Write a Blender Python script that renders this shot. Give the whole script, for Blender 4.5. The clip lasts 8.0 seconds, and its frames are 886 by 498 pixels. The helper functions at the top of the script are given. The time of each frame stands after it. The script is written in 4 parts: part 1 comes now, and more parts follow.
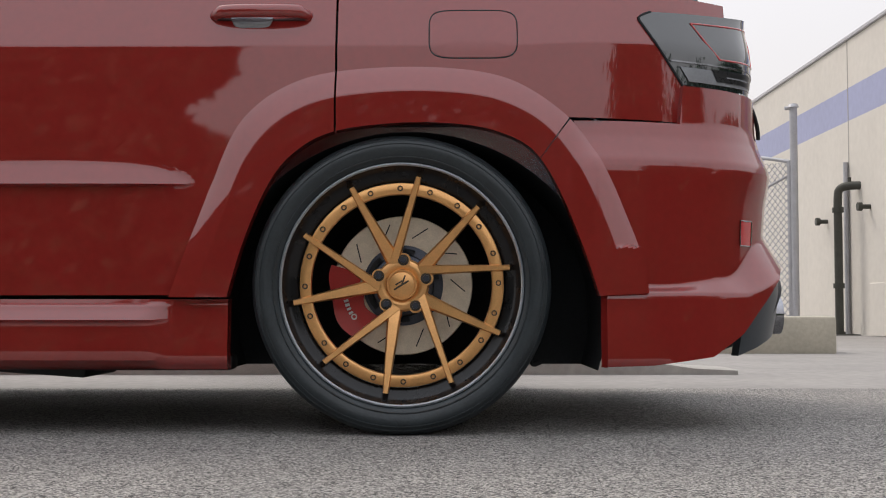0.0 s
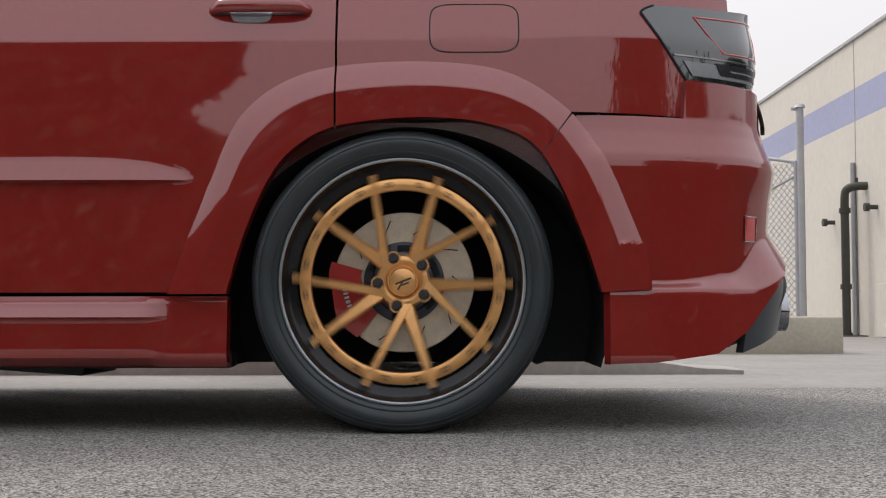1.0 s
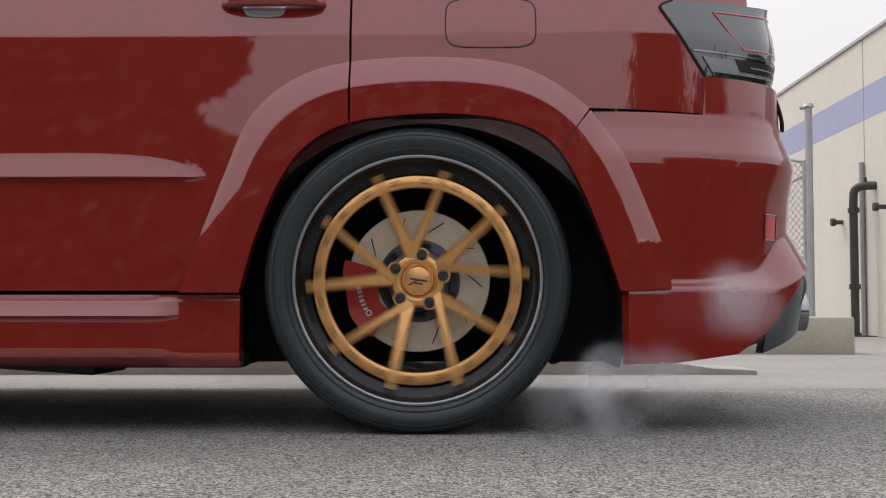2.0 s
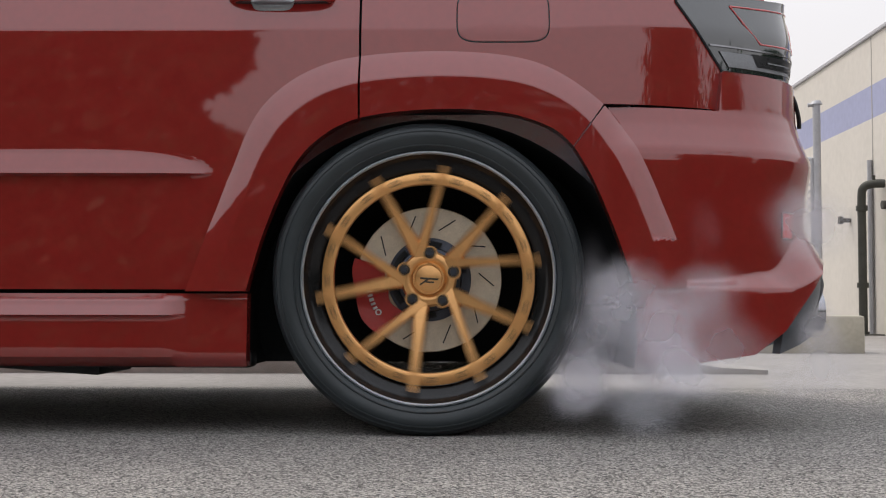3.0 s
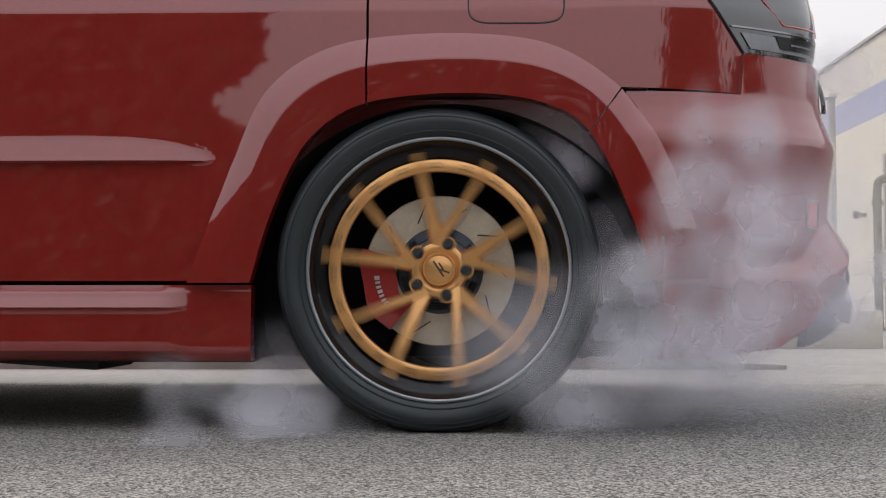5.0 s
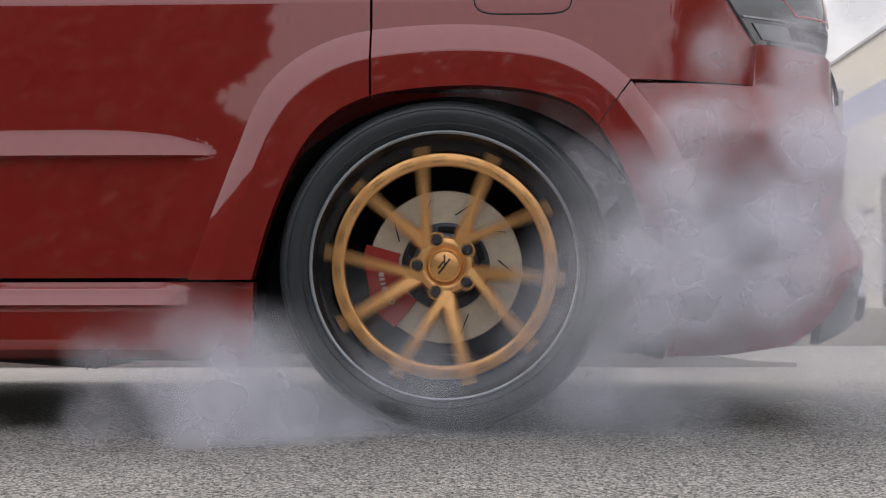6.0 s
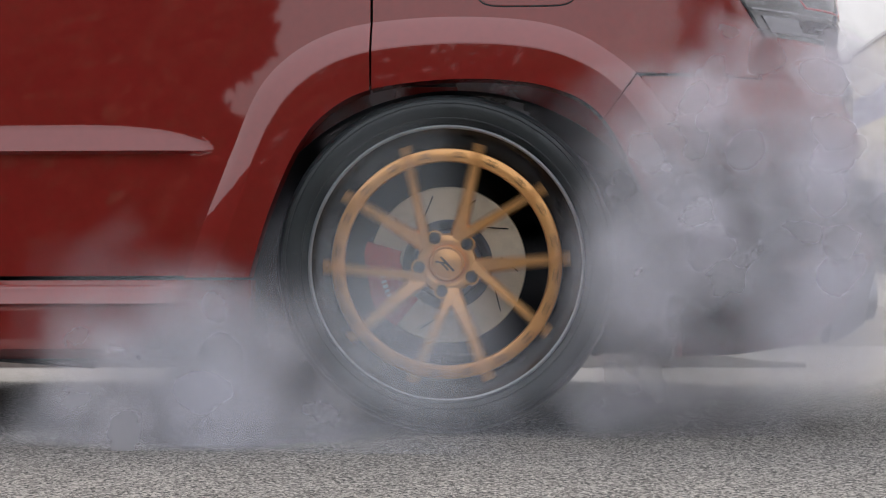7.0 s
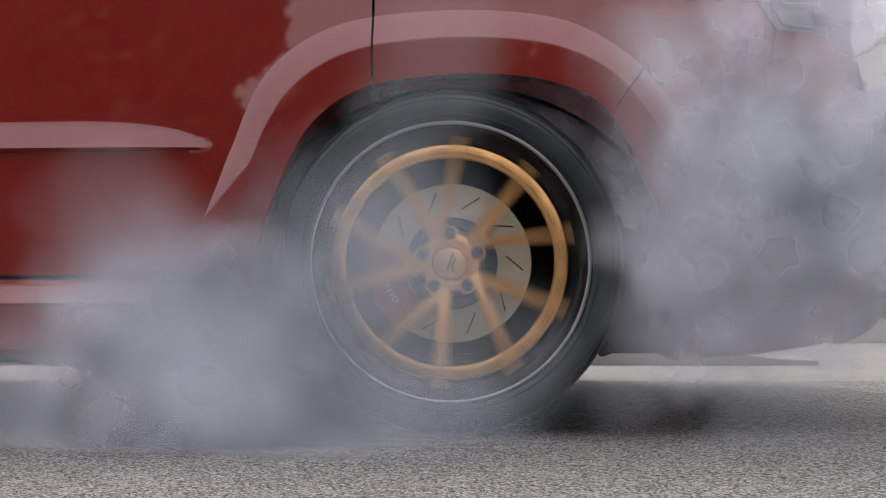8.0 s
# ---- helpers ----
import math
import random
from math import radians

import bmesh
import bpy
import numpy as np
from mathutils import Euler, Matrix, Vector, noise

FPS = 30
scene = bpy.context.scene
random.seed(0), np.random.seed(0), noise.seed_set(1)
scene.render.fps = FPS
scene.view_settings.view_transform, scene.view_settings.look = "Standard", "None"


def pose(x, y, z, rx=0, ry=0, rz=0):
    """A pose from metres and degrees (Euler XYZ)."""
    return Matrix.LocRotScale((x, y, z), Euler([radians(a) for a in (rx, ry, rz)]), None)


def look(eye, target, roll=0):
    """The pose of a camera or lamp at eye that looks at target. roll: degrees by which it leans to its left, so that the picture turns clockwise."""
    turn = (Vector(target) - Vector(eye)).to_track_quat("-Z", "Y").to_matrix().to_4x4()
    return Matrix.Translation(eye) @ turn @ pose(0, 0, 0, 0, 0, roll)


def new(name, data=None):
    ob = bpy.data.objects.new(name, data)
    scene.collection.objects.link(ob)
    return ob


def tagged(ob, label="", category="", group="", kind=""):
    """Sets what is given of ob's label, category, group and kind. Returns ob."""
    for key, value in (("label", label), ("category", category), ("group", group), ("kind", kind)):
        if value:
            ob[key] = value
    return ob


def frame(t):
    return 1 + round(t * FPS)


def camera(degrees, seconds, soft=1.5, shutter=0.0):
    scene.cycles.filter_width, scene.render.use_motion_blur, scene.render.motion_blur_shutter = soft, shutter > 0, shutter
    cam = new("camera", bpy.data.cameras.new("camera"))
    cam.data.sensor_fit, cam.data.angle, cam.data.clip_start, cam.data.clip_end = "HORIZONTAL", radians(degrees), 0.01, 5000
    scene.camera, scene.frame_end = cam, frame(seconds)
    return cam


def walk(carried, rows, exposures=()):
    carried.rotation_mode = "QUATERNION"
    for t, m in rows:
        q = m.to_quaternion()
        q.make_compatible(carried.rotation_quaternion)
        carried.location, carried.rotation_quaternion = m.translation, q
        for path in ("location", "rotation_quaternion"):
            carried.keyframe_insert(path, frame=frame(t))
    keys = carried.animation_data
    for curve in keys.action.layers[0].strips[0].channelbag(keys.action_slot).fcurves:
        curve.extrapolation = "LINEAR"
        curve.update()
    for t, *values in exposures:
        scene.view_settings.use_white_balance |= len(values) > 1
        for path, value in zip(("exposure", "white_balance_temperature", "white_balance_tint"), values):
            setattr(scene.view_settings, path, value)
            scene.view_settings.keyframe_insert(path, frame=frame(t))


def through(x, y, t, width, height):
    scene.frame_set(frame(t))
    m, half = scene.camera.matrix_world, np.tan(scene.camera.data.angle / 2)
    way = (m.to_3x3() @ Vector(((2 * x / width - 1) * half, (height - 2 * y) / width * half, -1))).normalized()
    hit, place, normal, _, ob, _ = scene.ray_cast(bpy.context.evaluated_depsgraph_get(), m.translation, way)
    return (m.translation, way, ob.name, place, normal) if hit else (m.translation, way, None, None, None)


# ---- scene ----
cam = camera(40.0, 8.0, soft=1.1, shutter=0.5)
PATH = [
    (0, (0.114, -3.067, 0.315), (0.108, -1.069, 0.415), 0.0),
    (0.5, (0.125, -3.062, 0.311), (0.114, -1.065, 0.411), 0.1),
    (1, (0.128, -3.037, 0.299), (0.111, -1.04, 0.404), -0.1),
    (1.5, (0.116, -3.015, 0.296), (0.095, -1.018, 0.402), -0.1),
    (3, (0.083, -2.935, 0.303), (0.051, -0.938, 0.403), 0.1),
    (3.5, (0.085, -2.908, 0.287), (0.046, -0.911, 0.391), -0.0),
    (4, (0.083, -2.877, 0.289), (0.04, -0.88, 0.39), -0.0),
    (4.5, (0.082, -2.851, 0.291), (0.035, -0.854, 0.389), 0.0),
    (6, (0.079, -2.766, 0.29), (0.02, -0.768, 0.381), -0.1),
    (6.5, (0.085, -2.738, 0.29), (0.018, -0.741, 0.38), -0.2),
    (7, (0.092, -2.706, 0.285), (0.019, -0.71, 0.377), -0.1),
    (7.5, (0.105, -2.675, 0.292), (0.019, -0.679, 0.379), -0.1),
    (8, (0.111, -2.65, 0.295), (0.017, -0.654, 0.379), -0.1),
]
walk(cam, [(t, look(eye, target, roll)) for t, eye, target, roll in PATH])
scene.cycles.transparent_max_bounces = 48

# ---- light: a hazy, bright sky with a weak wide sun ----
SUN_ELEVATION, SUN_ROTATION = radians(52), radians(-45)
world = bpy.data.worlds.new("hazy_sky")
scene.world = world
world.use_nodes = True
wn = world.node_tree
sky = wn.nodes.new("ShaderNodeTexSky")
sky.sky_type, sky.sun_disc = "NISHITA", False
sky.sun_elevation, sky.sun_rotation = SUN_ELEVATION, SUN_ROTATION
sky.dust_density, sky.air_density, sky.ozone_density = 6.0, 1.0, 1.0
haze = wn.nodes.new("ShaderNodeMix")
haze.data_type = "RGBA"
haze.inputs["Factor"].default_value = 0.64
wn.links.new(sky.outputs[0], haze.inputs["A"])
# the haze is brightest overhead, as under thin cloud
spot = wn.nodes.new("ShaderNodeTexCoord")
sep_z = wn.nodes.new("ShaderNodeSeparateXYZ")
rise = wn.nodes.new("ShaderNodeValToRGB")
rise.color_ramp.elements[0].position, rise.color_ramp.elements[0].color = 0.05, (0.83, 0.775, 0.755, 1)
rise.color_ramp.elements[1].position, rise.color_ramp.elements[1].color = 0.9, (0.95, 0.97, 1.03, 1)
gain = wn.nodes.new("ShaderNodeMapRange")
gain.inputs["From Min"].default_value, gain.inputs["From Max"].default_value = 0.1, 0.9
gain.inputs["To Min"].default_value, gain.inputs["To Max"].default_value = 12.6, 18.0
glow = wn.nodes.new("ShaderNodeVectorMath")
glow.operation = "SCALE"
wn.links.new(spot.outputs["Generated"], sep_z.inputs[0])
wn.links.new(sep_z.outputs["Z"], rise.inputs[0])
wn.links.new(sep_z.outputs["Z"], gain.inputs["Value"])
wn.links.new(rise.outputs[0], glow.inputs[0])
wn.links.new(gain.outputs[0], glow.inputs["Scale"])
wn.links.new(glow.outputs[0], haze.inputs["B"])
wn.links.new(haze.outputs["Result"], wn.nodes["Background"].inputs[0])
wn.nodes["Background"].inputs[1].default_value = 0.108
sun_data = bpy.data.lights.new("sun", "SUN")
sun_data.energy, sun_data.angle, sun_data.color = 1.3, radians(16), (1.0, 0.93, 0.84)
sun = new("sun", sun_data)
sun.matrix_world = look((-4.0, 4.0, 7.2), (0, 0, 0))


# ---- materials ----
def material(name, colour, rough=0.5, metal=0.0, vary=0.0, scale=20.0, bump=0.0, bump_scale=200.0, coat=0.0, other=None, spots=None, spec=0.5):
    """A surface with two scales of variation in colour, roughness and relief, in metres of the object's own space."""
    m = bpy.data.materials.new(name)
    m.use_nodes = True
    t = m.node_tree
    b = t.nodes["Principled BSDF"]
    b.inputs["Base Color"].default_value = (*colour, 1)
    b.inputs["Roughness"].default_value = rough
    b.inputs["Metallic"].default_value = metal
    b.inputs["Coat Weight"].default_value = coat
    b.inputs["Coat Roughness"].default_value = 0.03
    b.inputs["Coat IOR"].default_value = 1.85
    b.inputs["Specular IOR Level"].default_value = spec
    tc = t.nodes.new("ShaderNodeTexCoord")
    if vary or other:
        n1 = t.nodes.new("ShaderNodeTexNoise")
        n1.inputs["Scale"].default_value, n1.inputs["Detail"].default_value = scale, 8
        n2 = t.nodes.new("ShaderNodeTexNoise")
        n2.inputs["Scale"].default_value, n2.inputs["Detail"].default_value = scale * 9, 5
        add = t.nodes.new("ShaderNodeMath")
        add.operation = "ADD"
        ramp = t.nodes.new("ShaderNodeValToRGB")
        ramp.color_ramp.elements[0].position = 0.35
        ramp.color_ramp.elements[1].position = 0.65
        half = t.nodes.new("ShaderNodeMath")
        half.operation = "MULTIPLY"
        half.inputs[1].default_value = 0.5
        two = other or tuple(c * (1 + vary) for c in colour)
        one = tuple(c * (1 - vary) for c in colour)
        ramp.color_ramp.elements[0].color, ramp.color_ramp.elements[1].color = (*one, 1), (*two, 1)
        for n in (n1, n2):
            t.links.new(tc.outputs["Object"], n.inputs["Vector"])
        t.links.new(n1.outputs[0], add.inputs[0])
        t.links.new(n2.outputs[0], add.inputs[1])
        t.links.new(add.outputs[0], half.inputs[0])
        t.links.new(half.outputs[0], ramp.inputs[0])
        t.links.new(ramp.outputs[0], b.inputs["Base Color"])
        mr = t.nodes.new("ShaderNodeMapRange")
        mr.inputs["To Min"].default_value, mr.inputs["To Max"].default_value = max(0.02, rough * 0.85), min(1, rough * 1.15)
        t.links.new(n1.outputs[0], mr.inputs["Value"])
        t.links.new(mr.outputs[0], b.inputs["Roughness"])
    if bump:
        nb = t.nodes.new("ShaderNodeTexNoise")
        nb.inputs["Scale"].default_value, nb.inputs["Detail"].default_value = bump_scale, 4
        bp = t.nodes.new("ShaderNodeBump")
        bp.inputs["Strength"].default_value, bp.inputs["Distance"].default_value = bump, 0.004
        t.links.new(tc.outputs["Object"], nb.inputs["Vector"])
        t.links.new(nb.outputs[0], bp.inputs["Height"])
        t.links.new(bp.outputs[0], b.inputs["Normal"])
    return m


def asphalt_material(name, dark, light, grain):
    """Asphalt: light and dark aggregate in bitumen, with worn patches and real relief."""
    m = bpy.data.materials.new(name)
    m.use_nodes = True
    t = m.node_tree
    b = t.nodes["Principled BSDF"]
    b.inputs["Roughness"].default_value = 0.85
    tc = t.nodes.new("ShaderNodeTexCoord")
    v = t.nodes.new("ShaderNodeTexVoronoi")
    v.inputs["Scale"].default_value = grain
    n = t.nodes.new("ShaderNodeTexNoise")
    n.inputs["Scale"].default_value, n.inputs["Detail"].default_value = grain * 0.35, 6
    big = t.nodes.new("ShaderNodeTexNoise")
    big.inputs["Scale"].default_value, big.inputs["Detail"].default_value = 1.3, 6
    for k in (v, n, big):
        t.links.new(tc.outputs["Object"], k.inputs["Vector"])
    sep = t.nodes.new("ShaderNodeSeparateColor")
    t.links.new(v.outputs["Color"], sep.inputs[0])
    ramp = t.nodes.new("ShaderNodeValToRGB")
    e = ramp.color_ramp.elements
    e[0].position, e[0].color = 0.1, (*dark, 1)
    e[1].position, e[1].color = 0.95, (*light, 1)
    mid = e.new(0.6)
    mid.color = (*[(a + c) / 2 for a, c in zip(dark, light)], 1)
    t.links.new(sep.outputs[0], ramp.inputs[0])
    mul = t.nodes.new("ShaderNodeMix")
    mul.data_type, mul.blend_type = "RGBA", "MULTIPLY"
    mul.inputs["Factor"].default_value = 1.0
    r2 = t.nodes.new("ShaderNodeValToRGB")
    r2.color_ramp.elements[0].position, r2.color_ramp.elements[0].color = 0.3, (0.92, 0.92, 0.92, 1)
    r2.color_ramp.elements[1].position, r2.color_ramp.elements[1].color = 0.7, (1.12, 1.11, 1.10, 1)
    t.links.new(big.outputs[0], r2.inputs[0])
    t.links.new(ramp.outputs[0], mul.inputs["A"])
    t.links.new(r2.outputs[0], mul.inputs["B"])
    t.links.new(mul.outputs["Result"], b.inputs["Base Color"])
    bp = t.nodes.new("ShaderNodeBump")
    bp.inputs["Strength"].default_value, bp.inputs["Distance"].default_value = 0.9, 0.006
    mixh = t.nodes.new("ShaderNodeMath")
    mixh.operation = "ADD"
    t.links.new(v.outputs["Distance"], mixh.inputs[0])
    t.links.new(n.outputs[0], mixh.inputs[1])
    t.links.new(mixh.outputs[0], bp.inputs["Height"])
    t.links.new(bp.outputs[0], b.inputs["Normal"])
    return m


PAINT = material("red_car_paint", (0.25, 0.018, 0.015), 0.35, 0.0, vary=0.06, scale=6, coat=1.0, spec=0.08)
TYRE = material("tyre_rubber", (0.024, 0.031, 0.035), 0.37, vary=0.25, scale=14, bump=0.15, bump_scale=160)
BLACK_GLOSS = material("black_gloss", (0.006, 0.006, 0.007), 0.28, vary=0.1, scale=30, coat=0.1, spec=0.3)
BLACK_BARREL = material("black_satin_barrel", (0.012, 0.011, 0.012), 0.4, vary=0.2, scale=25)
POLISH = material("dark_polished_lip", (0.50, 0.55, 0.60), 0.30, 0.7, vary=0.1, scale=25)
GOLD = material("brushed_bronze_gold", (0.80, 0.43, 0.17), 0.30, 0.85, vary=0.10, scale=30, bump=0.05, bump_scale=300)
STEEL = material("brake_steel", (0.68, 0.60, 0.47), 0.45, 0.4, vary=0.12, scale=40)
DARK_STEEL = material("dark_steel", (0.06, 0.065, 0.08), 0.35, 0.8, vary=0.2, scale=30)
CALIPER = material("red_caliper", (0.42, 0.014, 0.014), 0.3, vary=0.1, scale=20, coat=0.5)
# colour of the shade painted into the door handle's recess
HANDLE_SHADE = material("dark_red_shade", (0.045, 0.007, 0.007), 0.7, vary=0.1)
WHITE_INK = material("white_ink", (0.6, 0.6, 0.6), 0.5, vary=0.05)
LINER = material("black_liner", (0.018, 0.021, 0.024), 0.85, vary=0.3, scale=15, bump=0.2, bump_scale=60)
UNDER = material("underbody_plastic", (0.014, 0.014, 0.015), 0.6, vary=0.3, scale=10, bump=0.1)
DIFFUSER = material("grey_black_plastic", (0.045, 0.055, 0.065), 0.35, vary=0.15, scale=18)
SMOKED = material("smoked_lens", (0.016, 0.022, 0.026), 0.05, vary=0.05, coat=1.0)
LENS_GREY = material("grey_reflector", (0.30, 0.31, 0.33), 0.2, 0.4, vary=0.1)
RED_LENS = material("red_lens", (0.62, 0.035, 0.045), 0.15, vary=0.1, coat=1.0)
WINDOW = material("tinted_window", (0.012, 0.014, 0.016), 0.05, vary=0.05, coat=1.0)
CHROME = material("dark_chrome", (0.35, 0.35, 0.37), 0.12, 1.0, vary=0.05)
ASPHALT = asphalt_material("asphalt", (0.045, 0.044, 0.043), (0.58, 0.55, 0.515), 240)
CONCRETE = material("concrete", (0.36, 0.34, 0.31), 0.85, vary=0.14, scale=3, bump=0.3, bump_scale=60)
APRON = material("worn_concrete_apron", (0.27, 0.255, 0.24), 0.85, vary=0.16, scale=2, bump=0.3, bump_scale=60)
BLOCK = material("cream_concrete", (0.44, 0.40, 0.32), 0.85, vary=0.12, scale=4, bump=0.3, bump_scale=60)
WALL_PAINT = material("cream_wall_paint", (0.62, 0.585, 0.53), 0.8, vary=0.05, scale=1.2, bump=0.1, bump_scale=80)
STRIPE_PAINT = material("lavender_blue_paint", (0.34, 0.36, 0.52), 0.8, vary=0.06, scale=1.2, bump=0.1, bump_scale=80)
GALV = material("galvanised_steel", (0.42, 0.42, 0.44), 0.5, 0.5, vary=0.12, scale=8)
PIPE_BLACK = material("dark_iron_pipe", (0.055, 0.055, 0.045), 0.6, 0.2, vary=0.25, scale=12)
UNSEEN_WALL = material("dark_unseen_wall", (0.09, 0.075, 0.065), 0.85, vary=0.2, scale=0.6, bump=0.1)
BARK = material("bark", (0.10, 0.075, 0.055), 0.9, vary=0.3, scale=8, bump=0.5, bump_scale=30)
LEAF = material("leaf", (0.045, 0.075, 0.028), 0.6, vary=0.3, scale=3)
GOLD_DARK = material("engraved_dark", (0.05, 0.035, 0.02), 0.6, vary=0.1)


# ---- mesh helpers ----
def part(name, bm, mat, parent=None, label="", smooth=True, mats=()):
    """Links a bmesh as one object, under a thing or part where one is given."""
    me = bpy.data.meshes.new(name)
    bmesh.ops.recalc_face_normals(bm, faces=bm.faces[:])
    bm.to_mesh(me)
    bm.free()
    for k in (mat, *mats):
        me.materials.append(k)
    if smooth:
        me.shade_smooth()
        me.set_sharp_from_angle(angle=radians(38))
    ob = new(name, me)
    if parent:
        ob.parent = parent
    if label:
        tagged(ob, label)
    return ob


def thing(name, label, category, group="", at=(0, 0, 0)):
    ob = tagged(new(name), label, category, group)
    ob.location = at
    return ob


def box(bm, x0, x1, y0, y1, z0, z1, bevel=0.0):
    """A box with rounded edges."""
    g = bmesh.ops.create_cube(bm, size=1.0)
    for v in g["verts"]:
        v.co = Vector((x0 + (v.co.x + 0.5) * (x1 - x0), y0 + (v.co.y + 0.5) * (y1 - y0), z0 + (v.co.z + 0.5) * (z1 - z0)))
    if bevel:
        es = list({e for v in g["verts"] for e in v.link_edges})
        bmesh.ops.bevel(bm, geom=es, offset=bevel, segments=2, affect="EDGES", profile=0.5)
    return bm


def lathe(bm, profile, n=96, axis_z=0.0, closed=False):
    """Turns (radius, y) points round the y axis."""
    rings = []
    for k in range(n):
        a = 2 * math.pi * k / n
        rings.append([bm.verts.new((r * math.cos(a), y, axis_z + r * math.sin(a))) for r, y in profile])
    m = len(profile)
    for k in range(n):
        p, q = rings[k], rings[(k + 1) % n]
        for i in range(m if closed else m - 1):
            j = (i + 1) % m
            bm.faces.new((p[i], p[j], q[j], q[i]))
    return bm


def rod(bm, a, b, r, n=12, r2=None, caps=True):
    """A round bar from a to b."""
    a, b = Vector(a), Vector(b)
    d = (b - a).normalized()
    u = d.orthogonal().normalized()
    w = d.cross(u)
    r2 = r if r2 is None else r2
    lo = [bm.verts.new(a + r * (math.cos(t) * u + math.sin(t) * w)) for t in [2 * math.pi * k / n for k in range(n)]]
    hi = [bm.verts.new(b + r2 * (math.cos(t) * u + math.sin(t) * w)) for t in [2 * math.pi * k / n for k in range(n)]]
    for k in range(n):
        bm.faces.new((lo[k], lo[(k + 1) % n], hi[(k + 1) % n], hi[k]))
    if caps:
        bm.faces.new(lo[::-1])
        bm.faces.new(hi)
    return bm


def tube(bm, pts, r, n=8, closed=False):
    """A round bar along points."""
    pts = [Vector(p) for p in pts]
    rings = []
    m = len(pts)
    for i, p in enumerate(pts):
        a, b = (pts[i - 1], pts[(i + 1) % m]) if closed else (pts[max(i - 1, 0)], pts[min(i + 1, m - 1)])
        d = (b - a).normalized()
        u = d.cross(Vector((0, 1, 0.013))).normalized()
        w = d.cross(u)
        rings.append([bm.verts.new(p + r * (math.cos(t) * u + math.sin(t) * w)) for t in [2 * math.pi * k / n for k in range(n)]])
    for i in range(m if closed else m - 1):
        p, q = rings[i], rings[(i + 1) % m]
        for k in range(n):
            bm.faces.new((p[k], p[(k + 1) % n], q[(k + 1) % n], q[k]))
    if not closed:
        bm.faces.new(rings[0][::-1])
        bm.faces.new(rings[-1])
    return bm


def sheet(bm, fn, us, vs, thick=None):
    """A surface fn(u, v); thick is the vector by which its back lies behind it."""
    def grid(off):
        return [[bm.verts.new(Vector(fn(u, v)) + off) for v in vs] for u in us]
    g = grid(Vector())
    nu, nv = len(us), len(vs)
    for i in range(nu - 1):
        for j in range(nv - 1):
            bm.faces.new((g[i][j], g[i + 1][j], g[i + 1][j + 1], g[i][j + 1]))
    if thick is not None:
        h = grid(Vector(thick))
        for i in range(nu - 1):
            for j in range(nv - 1):
                bm.faces.new((h[i][j], h[i][j + 1], h[i + 1][j + 1], h[i + 1][j]))
        for i in range(nu - 1):
            bm.faces.new((g[i][0], h[i][0], h[i + 1][0], g[i + 1][0]))
            bm.faces.new((g[i][-1], g[i + 1][-1], h[i + 1][-1], h[i][-1]))
        for j in range(nv - 1):
            bm.faces.new((g[0][j], g[0][j + 1], h[0][j + 1], h[0][j]))
            bm.faces.new((g[-1][j], h[-1][j], h[-1][j + 1], g[-1][j + 1]))
    return bm


def steps(a, b, n):
    return [a + (b - a) * k / n for k in range(n + 1)]


def smoothstep(a, b, x):
    t = min(max((x - a) / (b - a), 0.0), 1.0)
    return t * t * (3 - 2 * t)


def spline(pts, per=8, closed=False):
    """A smooth curve through control points (any dimension)."""
    pts = [Vector(p) for p in pts]
    out, m = [], len(pts)
    for i in range(m if closed else m - 1):
        p0, p1, p2, p3 = (pts[(i + k) % m] if closed else pts[min(max(i + k, 0), m - 1)] for k in (-1, 0, 1, 2))
        for k in range(per):
            t = k / per
            out.append(0.5 * (2 * p1 + (p2 - p0) * t + (2 * p0 - 5 * p1 + 4 * p2 - p3) * t * t + (3 * p1 - p0 - 3 * p2 + p3) * t ** 3))
    if not closed:
        out.append(pts[-1])
    return out


# ---- the setting ----
bm = bmesh.new()
sheet(bm, lambda u, v: (u, v, 0.0), [-400, -60, -12, -4, 0, 4, 12, 60, 400], [-300, -40, -10, -3, 0, 3, 10, 40, 600])
tagged(part("ground", bm, ASPHALT), "worn grey asphalt yard with coarse light aggregate", "ground", kind="structure")

# the apron's ragged near edge draws the far edge of the car's shadow
bm = bmesh.new()
sheet(bm, lambda u, v: (u, v + (0.16 * noise.noise((u * 2.3, 0, 0)) + 0.07 * noise.noise((u * 11, 3, 0)) if v < 1.8 else 0), -0.006 + 0.010 * smoothstep(1.7, 1.95, v) + 0.012 * smoothstep(2.0, 4.5, v)), steps(-30, -4, 30) + steps(-3.9, 5, 180) + steps(5.2, 40, 30), [1.74, 1.85, 2.0, 2.2, 2.6, 3.2, 4.5, 7.0, 11.0, 30.0], (0, 0, -0.03))
tagged(part("concrete_apron", bm, APRON), "pale worn concrete apron, its near edge drawn as the car shadow's edge", "pavement", kind="structure")

# the kerb drops to a driveway at its right end
bm = bmesh.new()
sheet(bm, lambda u, v: (u, 2.75 + v, (0.03 + 0.085 * (1 - smoothstep(0.75, 1.45, u))) * (1 - 0.12 * (v < 0.01))), steps(-30, -2, 8) + steps(-1, 1.5, 12), [0, 0.02, 0.1, 0.3, 0.34], (0, 0, -0.14))
tagged(part("kerb", bm, CONCRETE), "low grey concrete kerb sloping down to a driveway", "kerb", kind="structure")

